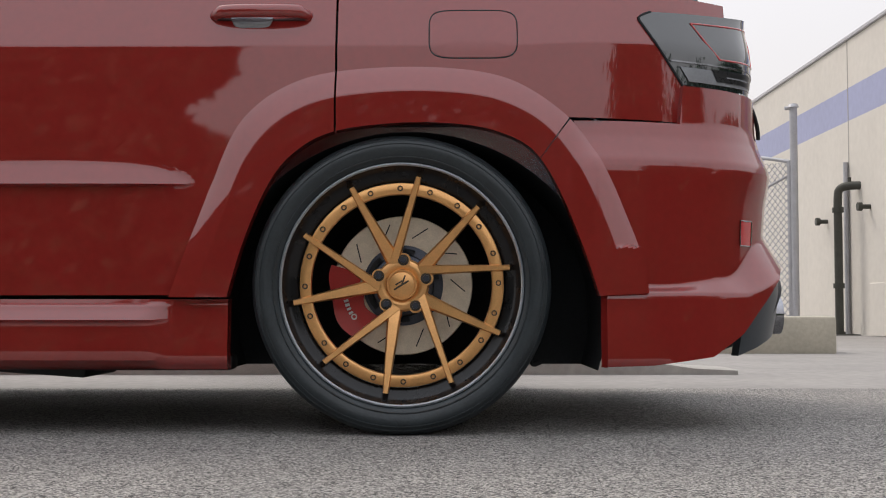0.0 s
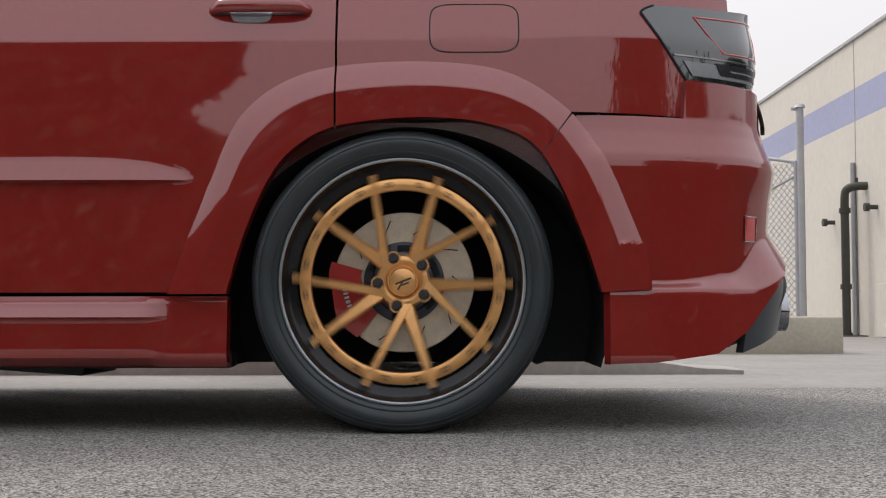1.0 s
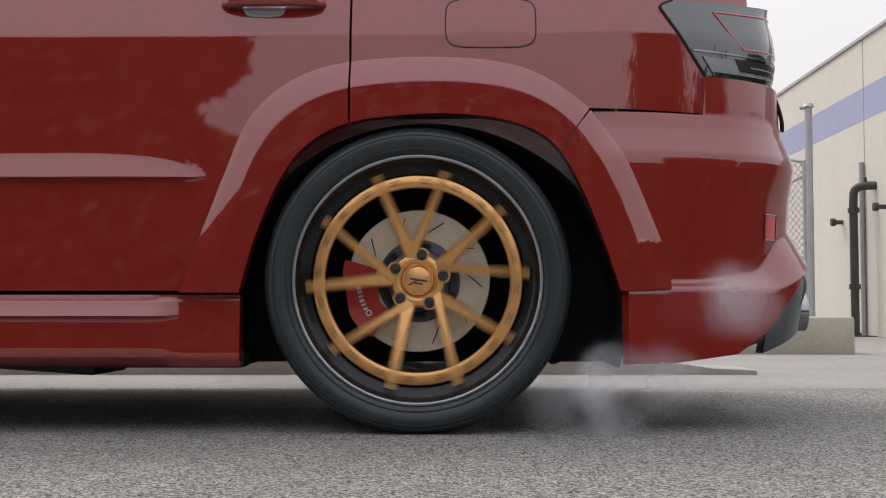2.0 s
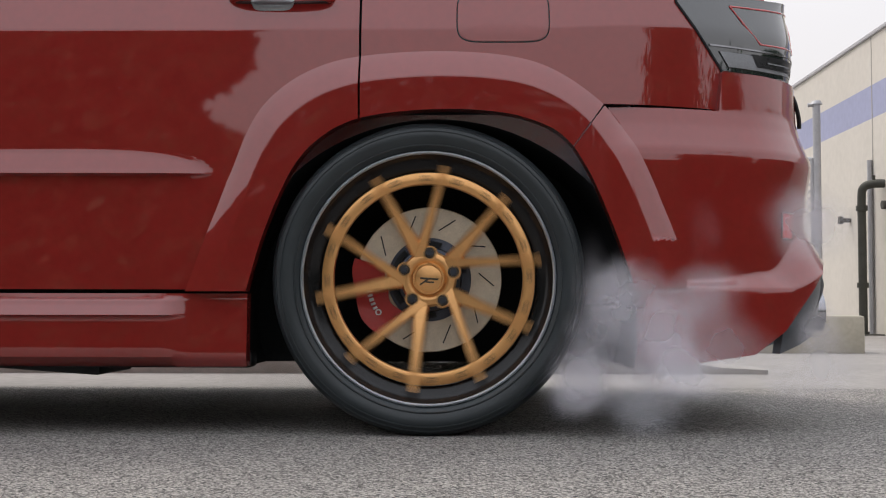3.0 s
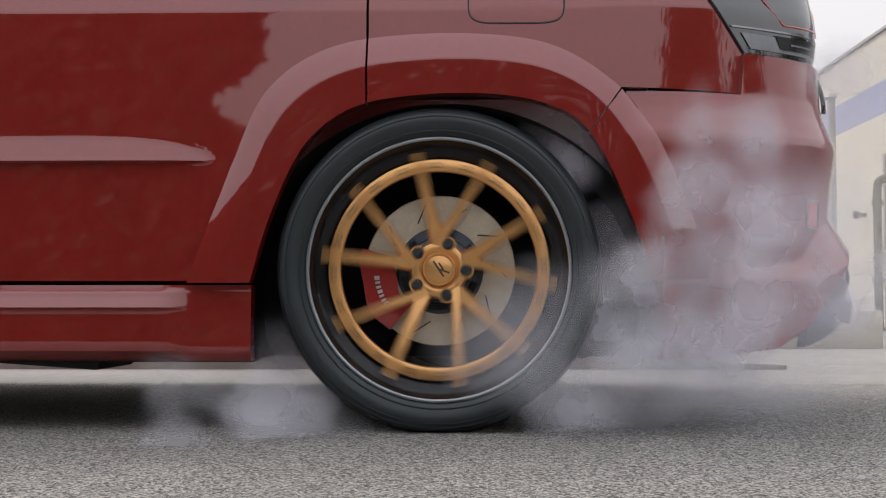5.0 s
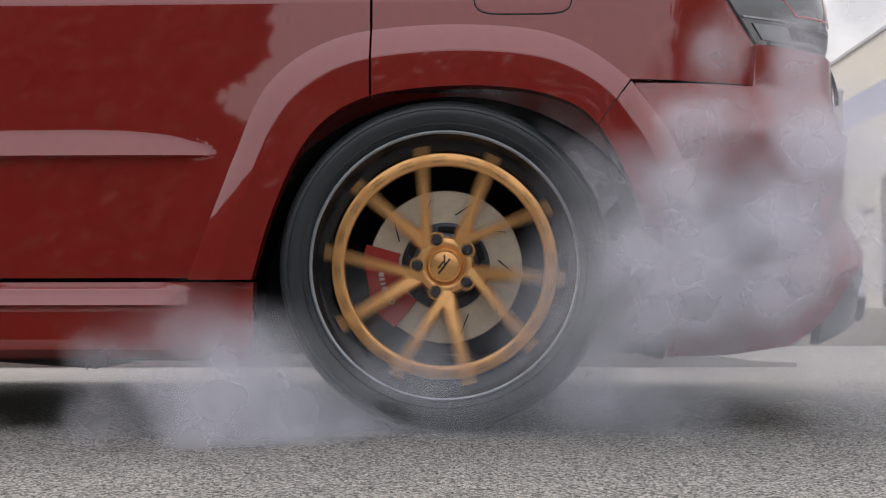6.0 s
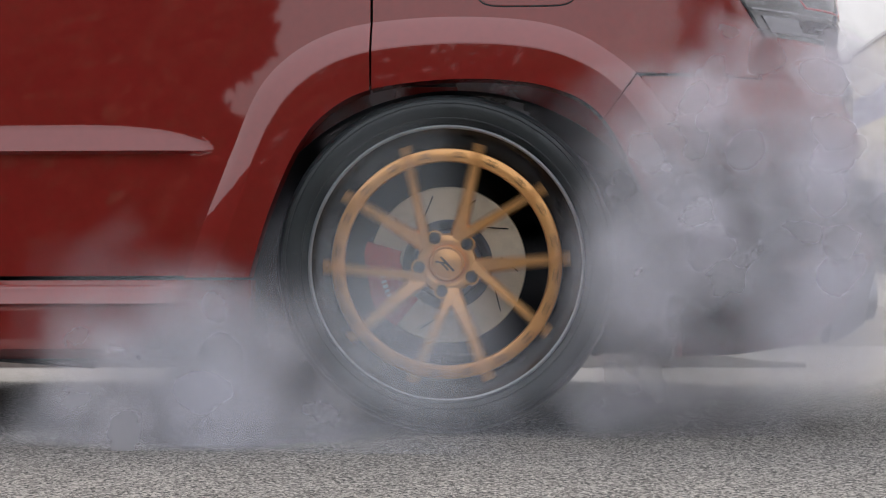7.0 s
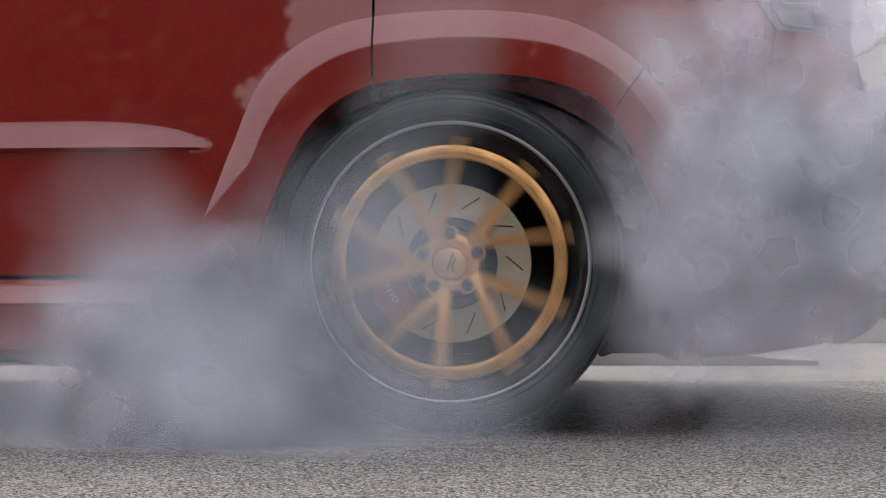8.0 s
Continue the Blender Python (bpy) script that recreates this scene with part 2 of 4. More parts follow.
WALL_X = 4.98
bm = bmesh.new()
box(bm, WALL_X, WALL_X + 14, 6.0, 60, 0, 2.60)
wall = part("wall_east", bm, WALL_PAINT, smooth=False)
tagged(wall, "cream painted tilt-up concrete wall of a workshop", "building wall", kind="structure")
bm = bmesh.new()
box(bm, WALL_X, WALL_X + 14, 6.0, 60, 2.60, 3.0)
part("stripe_band", bm, STRIPE_PAINT, wall, "faded lavender blue painted band", smooth=False)
bm = bmesh.new()
box(bm, WALL_X, WALL_X + 14, 6.0, 60, 3.0, 3.58)
part("upper_wall", bm, WALL_PAINT, wall, smooth=False)
bm = bmesh.new()
box(bm, WALL_X - 0.03, WALL_X + 14, 5.97, 60.03, 3.58, 3.63, 0.01)
part("coping", bm, GALV, wall, "thin metal coping on the parapet", smooth=False)
for k in range(7):
    bm = bmesh.new()
    y = 11.6 + 5.2 * (k - 1)
    box(bm, WALL_X - 0.003, WALL_X + 0.01, y - 0.012, y + 0.012, 0, 3.58)
    part("panel_joint", bm, CONCRETE, wall, smooth=False)


def downpipe():
    t = thing("standpipe", "dark iron standpipe with an elbow fixed to the cream wall", "pipe")
    x = WALL_X - 0.22
    bm = bmesh.new()
    tube(bm, spline([(x, 11.36, 0.0), (x, 11.36, 1.2), (x, 11.36, 1.62), (x + 0.02, 11.35, 1.74), (x + 0.1, 11.3, 1.78), (x + 0.24, 11.22, 1.78)], 6), 0.05, 12)
    part("pipe", bm, PIPE_BLACK, t)
    for z in (0.03, 0.6, 1.5):
        bm = bmesh.new()
        rod(bm, (x, 11.36, z - 0.03), (x, 11.36, z + 0.03), 0.068, 14)
        part("collar", bm, PIPE_BLACK, t)
    bm = bmesh.new()
    rod(bm, (x + 0.12, 11.29, 1.78), (x + 0.12, 11.29, 1.88), 0.02)
    part("valve_stem", bm, PIPE_BLACK, t)
    bm = bmesh.new()
    box(bm, x - 0.1, x + 0.2, 11.2, 11.5, 0, 0.03, 0.008)
    part("base_plate", bm, PIPE_BLACK, t)


downpipe()
bm = bmesh.new()
rod(bm, (WALL_X - 0.035, 11.62, 0.0), (WALL_X - 0.035, 11.62, 2.1), 0.03)
tagged(part("conduit", bm, GALV), "thin grey metal conduit on the cream wall", "conduit")
for y, z in ((12.46, 1.44), (10.88, 1.50)):
    t = thing("wall_spigot", "small dark metal spigot sticking out of the wall", "spigot", "spigots on the wall", (WALL_X, y, z))
    bm = bmesh.new()
    rod(bm, (0.02, 0, 0), (-0.14, 0, 0), 0.028)
    part("stub", bm, PIPE_BLACK, t)
    bm = bmesh.new()
    rod(bm, (-0.10, 0, 0), (-0.15, 0, 0), 0.05)
    part("flange", bm, PIPE_BLACK, t)
bm = bmesh.new()
box(bm, WALL_X - 0.02, WALL_X, 9.2, 10.9, 0.02, 0.62, 0.006)
tagged(part("wall_patch", bm, WALL_PAINT, None, "", False), "pale repainted strip low on the wall", "wall panel", kind="structure")

# chain-link gate
gate = thing("chain_link_gate", "grey galvanised chain-link gate on a tall steel post", "gate")
GX, GY = 4.2, 11.2
bm = bmesh.new()
rod(bm, (GX, GY, 0), (GX, GY, 2.72), 0.045, 14)
part("post", bm, GALV, gate)
bm = bmesh.new()
rod(bm, (GX, GY, 2.70), (GX, GY, 2.74), 0.07, 14, 0.05)
rod(bm, (GX - 0.1, GY, 2.69), (GX + 0.02, GY, 2.69), 0.022)
part("post_cap", bm, GALV, gate)


def gate_top(u):
    return 2.28 - 0.22 * u ** 1.6


def gate_at(u, z):
    return (GX - 1.25 + 1.2 * u, GY + 1.0 - 0.98 * u, z)


for u in (0.0, 0.55, 1.0):
    bm = bmesh.new()
    rod(bm, gate_at(u, 0.05), gate_at(u, gate_top(u)), 0.025)
    part("upright", bm, GALV, gate)
for f in (0.0, 1.0):
    bm = bmesh.new()
    tube(bm, [gate_at(u, 0.08 + f * (gate_top(u) - 0.08)) for u in steps(0, 1, 10)], 0.022)
    part("rail", bm, GALV, gate)
bm = bmesh.new()
tube(bm, [gate_at(0.0, 1.2), gate_at(1.0, 1.9)], 0.016)
part("brace", bm, GALV, gate)
bm = bmesh.new()
for d in (1, -1):
    for k in range(-38, 42):
        u0, z0 = (k * 0.045, 0.1) if d == 1 else (k * 0.045 + 1.0, 0.1)
        pts = []
        for j in range(26):
            u, z = u0 + d * j * 0.045, 0.1 + j * 0.085
            if 0 <= u <= 1 and z < gate_top(u):
                pts.append(Vector(gate_at(u, z)) + Vector((0, 0.006 * d, 0)))
        if len(pts) > 1:
            rod(bm, pts[0], pts[-1], 0.0055, 4, caps=False)
tagged(part("wire_mesh", bm, GALV, gate, "woven chain-link mesh"), kind="stuff")

bm = bmesh.new()
box(bm, 1.4, 2.79, 5.3, 5.75, 0.0, 0.27, 0.02)
tagged(part("concrete_block", bm, BLOCK), "low cream-grey concrete block on the apron", "concrete block")


# ---- across the yard, out of view: added for the dark reflections in the paint ----
def tree(x, y, height, spread, seed, count):
    rng = random.Random(seed)
    t = thing("tree", "broad dark-leaved tree across the yard", "tree", "trees across the yard", (x, y, 0))
    bm = bmesh.new()
    rod(bm, (0, 0, 0), (0.1, 0, height * 0.45), 0.22, 10, 0.14)
    tips = []
    for k in range(9):
        a = k * 2.4 + rng.random()
        tip = Vector((math.cos(a) * spread * 0.6, math.sin(a) * spread * 0.6, height * (0.55 + 0.4 * rng.random())))
        rod(bm, (0.1, 0, height * (0.3 + 0.15 * rng.random())), tip, 0.08, 6, 0.02)
        tips.append(tip)
    part("trunk", bm, BARK, t)
    verts, faces = [], []
    for k in range(count):
        c = rng.choice(tips) + Vector((rng.gauss(0, spread * 0.28), rng.gauss(0, spread * 0.28), rng.gauss(0, height * 0.13)))
        c.z = max(c.z, height * 0.08)
        n = Vector((rng.gauss(0, 1), rng.gauss(0, 1), rng.gauss(0, 1))).normalized()
        u = n.orthogonal().normalized() * (0.11 + 0.10 * rng.random())
        w = n.cross(u)
        b = len(verts)
        verts += [c - u, c - w * 0.45, c + u, c + w * 0.45]
        faces.append((b, b + 1, b + 2, b + 3))
    me = bpy.data.meshes.new("crown")
    me.from_pydata(verts, [], faces)
    me.materials.append(LEAF)
    crown = tagged(new("crown", me), "dense dark green leaves", kind="stuff")
    crown.parent = t


tree(11.0, -9.0, 5.0, 2.4, 4, 14000)
tree(16.5, -5.0, 3.4, 2.2, 5, 12000)


def hedge(x0, y0, x1, y1, high, deep, count, seed, ends=((0, 0), (9, 0)), rise=0.0):
    """A dense hedge between two ends. ends: how far its far end stands back, by height; rise: how much taller its near end is."""
    rng = random.Random(seed)
    t = thing("hedge", "dense dark green hedge added out of view to shape reflections", "hedge", "hedges across the yard", (x0, y0, 0))
    d = Vector((x1 - x0, y1 - y0, 0))
    along = d.normalized()
    side = Vector((-d.y, d.x, 0)).normalized() * deep
    verts, faces = [], []
    for k in range(count):
        f = rng.random()
        top = high + rise * smoothstep(0.80, 0.55, f) if rise else high
        z = top * rng.random()
        back = float(np.interp(z, [e[0] for e in ends], [e[1] for e in ends])) + 0.14 * noise.noise((0, seed, z * 2.6)) + 0.06 * noise.noise((0, seed, z * 9))
        c = d * f + side * rng.uniform(-0.5, 0.5)
        if f * d.length > d.length - back:
            c -= along * back * rng.uniform(1.0, 1.6)
        c.z = z * (0.95 + 0.06 * noise.noise((c.x * 0.7, seed, 0)) + 0.05 * noise.noise((c.x * 2.3, seed, 4)))
        n = Vector((rng.gauss(0, 1), rng.gauss(0, 1), rng.gauss(0, 1))).normalized()
        u = n.orthogonal().normalized() * (0.09 + 0.12 * rng.random())
        w = n.cross(u)
        b = len(verts)
        verts += [c - u, c - w * 0.5, c + u, c + w * 0.5]
        faces.append((b, b + 1, b + 2, b + 3))
    me = bpy.data.meshes.new("leaves")
    me.from_pydata(verts, [], faces)
    me.materials.append(LEAF)
    leaves = tagged(new("leaves", me), "dense dark leaves", kind="stuff")
    leaves.parent = t
    for k in range(12):
        p = d * (k / 12)
        bm = bmesh.new()
        rod(bm, p, p + Vector((0, 0, high * 0.8)), 0.04, 6, 0.02)
        part("stem", bm, BARK, t)


# unseen hedges; ends and heights are set by the dark reflections they throw
hedge(-30, -12.5, -2.52, -12.2, 5.6, 1.0, 90000, 11, ((0, 0.0), (2.4, 0.1), (2.6, 0.3), (2.9, 0.7), (3.1, 0.75), (3.4, 0.5), (3.75, 0.15), (5.6, 0.0)), 4.0)
hedge(4.0, -14.0, 16.0, -5.0, 2.5, 1.2, 22000, 12)
hedge(16.0, -5.0, 17.0, 6.0, 4.3, 1.2, 24000, 14)
hedge(-16.0, -25.0, 20.0, -24.5, 4.5, 1.0, 46000, 13)
# added box, never in view, dark so that the low reflections stay dark
bm = bmesh.new()
box(bm, -40, 40, -42, -30, 0, 2.4)
tagged(part("unseen_wall_north", bm, UNSEEN_WALL, smooth=False), "low dark box added out of view to darken reflections", "building wall", kind="structure")


# ---- the car ----
car = thing("sport_utility_vehicle", "glossy red sport utility vehicle spinning its rear wheel", "car")
HUB_Z = 0.379
ARCH_IN = spline([(-0.438, 0.347), (-0.398, 0.485), (-0.337, 0.628), (-0.272, 0.710), (-0.173, 0.764), (-0.016, 0.786), (0.127, 0.785), (0.241, 0.765), (0.331, 0.718), (0.396, 0.620), (0.452, 0.485), (0.496, 0.35)], 8)
ARCH_OUT = spline([(-0.586, 0.347), (-0.518, 0.539), (-0.444, 0.742), (-0.38, 0.832), (-0.287, 0.893), (-0.173, 0.925), (0.013, 0.938), (0.198, 0.926), (0.32, 0.885), (0.434, 0.797), (0.518, 0.678), (0.604, 0.47), (0.622, 0.357)], 8)


def resample(pts, n):
    d = [0.0]
    for a, b in zip(pts, pts[1:]):
        d.append(d[-1] + (b - a).length)
    s = [d[-1] * k / n for k in range(n + 1)]
    return [Vector((float(np.interp(q, d, [p.x for p in pts])), float(np.interp(q, d, [p.y for p in pts])))) for q in s]


A_IN, A_OUT = resample(ARCH_IN, 120), resample(ARCH_OUT, 120)
A_MID = [(a * 0.55 + b * 0.45) for a, b in zip(A_IN, A_OUT)]


def arch_z(x):
    return float(np.interp(x, [p.x for p in A_MID], [p.y for p in A_MID], left=0.0, right=0.0))


def crease_z(x):
    """Height of the body's shoulder line, which climbs towards the rear lamp."""
    return 0.990 + 0.018 * smoothstep(0.2, 0.7, x)


def side_y(x, z):
    """How far in the near body side lies, by place along the car and height."""
    y = 0.012 + 0.03 * max(0.0, z - 0.8) ** 2
    y += max(0.0, z - crease_z(x)) * 0.26
    # the raised moulding along the door: a face leaning up, with a sharp lower edge and a rounded end
    if x < -0.535 and z > 0.628:
        top = 0.628 + 0.064 * math.sqrt(1 - min(max((x + 0.90) / 0.365, 0.0), 1.0) ** 3)
        if z < top:
            y -= 0.33 * min(top - z, (z - 0.628) * (top - 0.634) / 0.006)
    if x > 0.35:
        y += 0.72 * (x - 0.35) ** 2
    return y


def clipped(name, xs, zs, low, mat, label="", back=0.02):
    """A body panel whose lower edge follows low(x)."""
    bm = bmesh.new()
    sheet(bm, lambda u, v: (u, side_y(u, max(v, low(u))), max(v, low(u))), xs, zs)
    bmesh.ops.remove_doubles(bm, verts=bm.verts[:], dist=1e-5)
    ed = [e for e in bm.edges if len(e.link_faces) == 1]
    r = bmesh.ops.extrude_edge_only(bm, edges=ed)
    for v in [g for g in r["geom"] if isinstance(g, bmesh.types.BMVert)]:
        v.co.y += back
    return part(name, bm, mat, car, label)


ZS = steps(0.352, 0.60, 8) + [0.620, 0.6275, 0.6285, 0.631, 0.634, 0.638, 0.642, 0.65, 0.66, 0.67, 0.68, 0.69, 0.70] + steps(0.72, 0.96, 14) + [0.975, 0.984, 0.988, 0.992, 0.996, 1.0, 1.004, 1.008, 1.012, 1.03, 1.05, 1.08, 1.11, 1.15]
door = clipped("rear_door", steps(-1.22, -0.171, 110), ZS, lambda x: max(0.352, arch_z(x)), PAINT)
clipped("quarter_panel", steps(-0.165, 0.875, 110), ZS, lambda x: max(0.806 if x < 0.728 else 0.90, arch_z(x)), PAINT)


# rear bumper, wrapped round the corner
PLAN = spline([(0.44, 0.006), (0.60, 0.03), (0.75, 0.08), (0.87, 0.135), (0.955, 0.205), (1.01, 0.30), (1.035, 0.42), (1.05, 0.65), (1.055, 0.98)], 10)


def plan_point(plan, s, out):
    k = min(max(s, 0), 1) * (len(plan) - 1)
    i = min(int(k), len(plan) - 2)
    p = plan[i].lerp(plan[i + 1], k - i)
    d = (plan[min(i + 2, len(plan) - 1)] - plan[max(i - 1, 0)]).normalized()
    return p.x + d.y * out, p.y - d.x * out


def bumper_out(x, z):
    """How far the bumper stands out from its plan: a swept ledge low down, a shoulder above."""
    rise = 0.060 * smoothstep(0.88, 1.04, x)
    lip = 0.012 + 0.022 * smoothstep(0.66, 0.86, x) + 0.060 * smoothstep(0.84, 0.96, x)
    back = 0.030 * smoothstep(0.80, 0.97, x)
    low = 0.361 + rise
    prof = [(0.10, -0.02), (0.165, 0.036), (0.18, 0.045), (0.24, 0.043), (low - 0.009, 0.037), (low - 0.004, 0.038), (low, 0.034), (low + lip, 0.010 - back), (low + lip + 0.007, 0.008 - back), (0.60, 0.014 - back), (0.68, 0.016 - 0.6 * back), (0.70, 0.013 - 0.6 * back), (0.72, 0.004 - 0.6 * back), (0.76, -0.012 - 0.6 * back), (0.80, -0.022 - 0.6 * back), (0.92, -0.028 - 0.6 * back)]
    return float(np.interp(z, [p[0] for p in prof], [p[1] for p in prof]))


FOLD = 0.46


def flare(name, start, end, back=0.05):
    """A length of the arch moulding; start and end give its ends across the moulding."""
    bm = bmesh.new()
    ws = [0.0, 0.08, 0.16, 0.24, 0.32, 0.38, 0.43, 0.45, 0.465, 0.48, 0.50, 0.6, 0.7, 0.8, 0.9, 0.97, 1.0]

    def at(u, w):
        i = start(w) + (end(w) - start(w)) * u
        k = min(int(i), 119)
        a, b = A_OUT[k].lerp(A_OUT[k + 1], i - k), A_IN[k].lerp(A_IN[k + 1], i - k)
        p = a * (1 - w) + b * w
        k = w / FOLD
        if p.x > 0.3 and p.y < 0.474:
            k = 1.0
        base = side_y(p.x, p.y)
        if p.x > 0.35:
            base -= 0.4 * (p.x - 0.35) ** 2
            on_bumper = float(np.interp(p.x, [q.x for q in PLAN], [q.y for q in PLAN])) - bumper_out(p.x, max(p.y, 0.56))
            base += (on_bumper - base) * smoothstep(0.42, 0.50, p.x)
        deep = 0.036 * (1.0 if p.x > 0 else 0.35 + 0.65 * smoothstep(0.42, 0.66, p.y))
        y = base + 0.002 + (deep - 0.036 - deep * k ** 0.85 if w < FOLD else -0.036 + 0.0035 * (w - FOLD) / (1 - FOLD))
        return (p.x, y, p.y)

    sheet(bm, at, steps(0, 1, 96), ws)
    ed = [e for e in bm.edges if len(e.link_faces) == 1]
    r = bmesh.ops.extrude_edge_only(bm, edges=ed)
    for v in [g for g in r["geom"] if isinstance(g, bmesh.types.BMVert)]:
        v.co.y += back
    return part(name, bm, PAINT, car)


def seam_index(x, w):
    """Where the upright door seam crosses the moulding."""
    return float(np.interp(x, [a.x * (1 - w) + b.x * w for a, b in zip(A_OUT, A_IN)], range(121)))


I_BUMP = float(np.interp(0.428, [p.x for p in A_OUT], range(121)))
flare("door_flare", lambda w: 0.0, lambda w: seam_index(-0.1705, w))
flare("quarter_flare", lambda w: seam_index(-0.1655, w), lambda w: I_BUMP - 0.12)
flare("bumper_flare", lambda w: I_BUMP + 0.12, lambda w: 120.0)

def bumper_low(x):
    return float(np.interp(x, [0.4, 0.62, 0.78, 0.86, 0.93, 1.0, 1.06, 1.2], [0.170, 0.175, 0.195, 0.25, 0.335, 0.42, 0.45, 0.45]))


def wrap(name, plan, ss, zs, out, low, high, mat, label="", back=0.03):
    bm = bmesh.new()

    def at(s, z):
        x, y = plan_point(plan, s, 0)
        z = min(max(z, low(x)), high(x))
        x2, y2 = plan_point(plan, s, out(x, z))
        edge = float(np.interp(z, [0.16, 0.35, 0.40, 0.47, 0.60, 0.72], [0.515, 0.515, 0.53, 0.53, 0.475, 0.44]))
        if x2 < edge:
            y2 = float(np.interp(edge, [p.x for p in plan], [p.y for p in plan])) - out(edge, z)
            x2 = edge
        return (x2, y2, z)

    sheet(bm, at, ss, zs)
    bmesh.ops.remove_doubles(bm, verts=bm.verts[:], dist=1e-5)
    ed = [e for e in bm.edges if len(e.link_faces) == 1]
    r = bmesh.ops.extrude_edge_only(bm, edges=ed)
    for v in [g for g in r["geom"] if isinstance(g, bmesh.types.BMVert)]:
        v.co += Vector((-0.012, back, 0))
    return part(name, bm, mat, car, label)


BZ = steps(0.17, 0.34, 14) + steps(0.35, 0.54, 34)[1:] + steps(0.56, 0.68, 6) + steps(0.685, 0.81, 16) + [0.84, 0.87, 0.90]
wrap("rear_bumper", PLAN, steps(0, 1, 90), BZ, bumper_out, bumper_low, lambda x: 0.800 if x < 0.736 else 0.902, PAINT)
wrap("rear_diffuser", PLAN, steps(0.40, 1, 50), steps(0.12, 0.46, 24), lambda x, z: 0.018 - 0.30 * max(0, 0.36 - z) ** 1.3, lambda x: float(np.interp(x, [0.7, 0.85, 0.95, 1.05], [0.165, 0.18, 0.215, 0.26])), lambda x: bumper_low(x) + 0.02, DIFFUSER, "dark grey plastic diffuser wrapping the bumper's foot")
bm = bmesh.new()
tube(bm, spline([(0.86, 0.22, 0.225), (0.92, 0.23, 0.25), (0.975, 0.25, 0.29), (1.03, 0.33, 0.36), (1.05, 0.42, 0.40)], 8), 0.016)
part("diffuser_fin", bm, UNDER, car)
bm = bmesh.new()
rod(bm, (0.97, 0.46, 0.30), (1.075, 0.46, 0.30), 0.055, 20)
part("exhaust_tip", bm, CHROME, car, "dark chrome exhaust tip")
bm = bmesh.new()
rod(bm, (0.97, 1.50, 0.30), (1.075, 1.50, 0.30), 0.055, 20)
part("exhaust_tip", bm, CHROME, car, "dark chrome exhaust tip")

# rear lamp: smoked housing wrapped round the corner, with a red light guide
LAMP_PLAN = spline([(0.44, 0.018), (0.60, 0.058), (0.73, 0.118), (0.85, 0.195), (0.93, 0.275), (0.965, 0.37), (0.98, 0.50), (0.99, 0.75), (1.0, 0.98)], 10)


def lamp_left(z):
    return 0.735 - 0.72 * (z - 0.907) if z < 1.075 else 0.614 + 22.0 * (z - 1.075) ** 1.7


def lamp_at(f, z, out):
    """A point of the lamp's face: f runs from its forward edge to its rear end."""
    xs = [p.x for p in LAMP_PLAN]
    s0 = float(np.interp(lamp_left(z), xs, steps(0, 1, len(xs) - 1)))
    x, y = plan_point(LAMP_PLAN, s0 + (0.80 - s0) * f, 0.0)
    flush = side_y(x, z) - 0.003
    rear = y + 0.26 * max(0.0, z - crease_z(x)) - 0.016 * math.sin(min(max((z - 0.90) / 0.19, 0), 1) * math.pi)
    y = flush + (rear - flush) * smoothstep(0.25, 0.8, f)
    x += 0.022 * smoothstep(0.5, 1.0, f) * math.sin(min(max((z - 0.90) / 0.20, 0), 1) * math.pi)
    return (x + 0.3 * out * f, y - out, z)


def lamp_patch(name, f0, f1, z0, z1, out, mat, label="", nf=30, nz=12, parent=None):
    bm = bmesh.new()
    sheet(bm, lambda f, z: lamp_at(f, z + 0.050 * f * max(0.0, z - 0.95) / 0.14, out), steps(f0, f1, nf), steps(z0, z1, nz), (0, 0.012, 0))
    return part(name, bm, mat, parent or car, label)


lamp = lamp_patch("rear_lamp", 0.0, 1.0, 0.907, 1.098, 0.0, SMOKED, "smoked rear lamp with a red light guide")
lamp_patch("clear_window", 0.05, 0.60, 0.918, 0.955, 0.0035, LENS_GREY, "grey clear reflector strip", parent=lamp)
lamp_patch("dark_inset", 0.22, 0.63, 0.927, 0.958, 0.006, BLACK_GLOSS, "", parent=lamp)
lamp_patch("reflector_bar", 0.30, 0.56, 0.939, 0.943, 0.0075, LENS_GREY, "", nz=2, parent=lamp)
lamp_patch("divider", 0.02, 0.92, 0.966, 0.970, 0.0045, CHROME, "", nz=2, parent=lamp)
# dark joint round the lamp
bm = bmesh.new()
tube(bm, [lamp_at(0.0, z, -0.001) for z in steps(0.905, 1.098, 30)], 0.0034, 6)
part("lamp_joint", bm, LINER, lamp, "thin dark joint round the lamp")


def lamp_line(pts, r, mat, name="light_guide"):
    bm = bmesh.new()
    tube(bm, [lamp_at(f, z + 0.050 * f * max(0.0, z - 0.95) / 0.14, 0.001) for f, z in pts], r)
    part(name, bm, mat, lamp, "red light guide")


GUIDE = [(0.22, 1.070)] + [(f, 1.070) for f in steps(0.3, 0.72, 6)]
lamp_line(GUIDE, 0.0024, RED_LENS)
lamp_line([(0.22, 1.070), (0.25, 1.03), (0.30, 0.985)] + [(f, 0.985) for f in steps(0.36, 0.72, 6)] + [(0.72, 1.03), (0.72, 1.07)], 0.0024, RED_LENS)

# black trim at the tailgate's edge
bm = bmesh.new()
tube(bm, spline([(0.968, 0.34, 0.890), (0.980, 0.34, 0.86), (0.989, 0.34, 0.82), (0.990, 0.34, 0.792)], 5), 0.006, 8)
part("tailgate_trim", bm, BLACK_GLOSS, car, "black trim at the tailgate edge")

# side marker in the bumper corner
bm = bmesh.new()


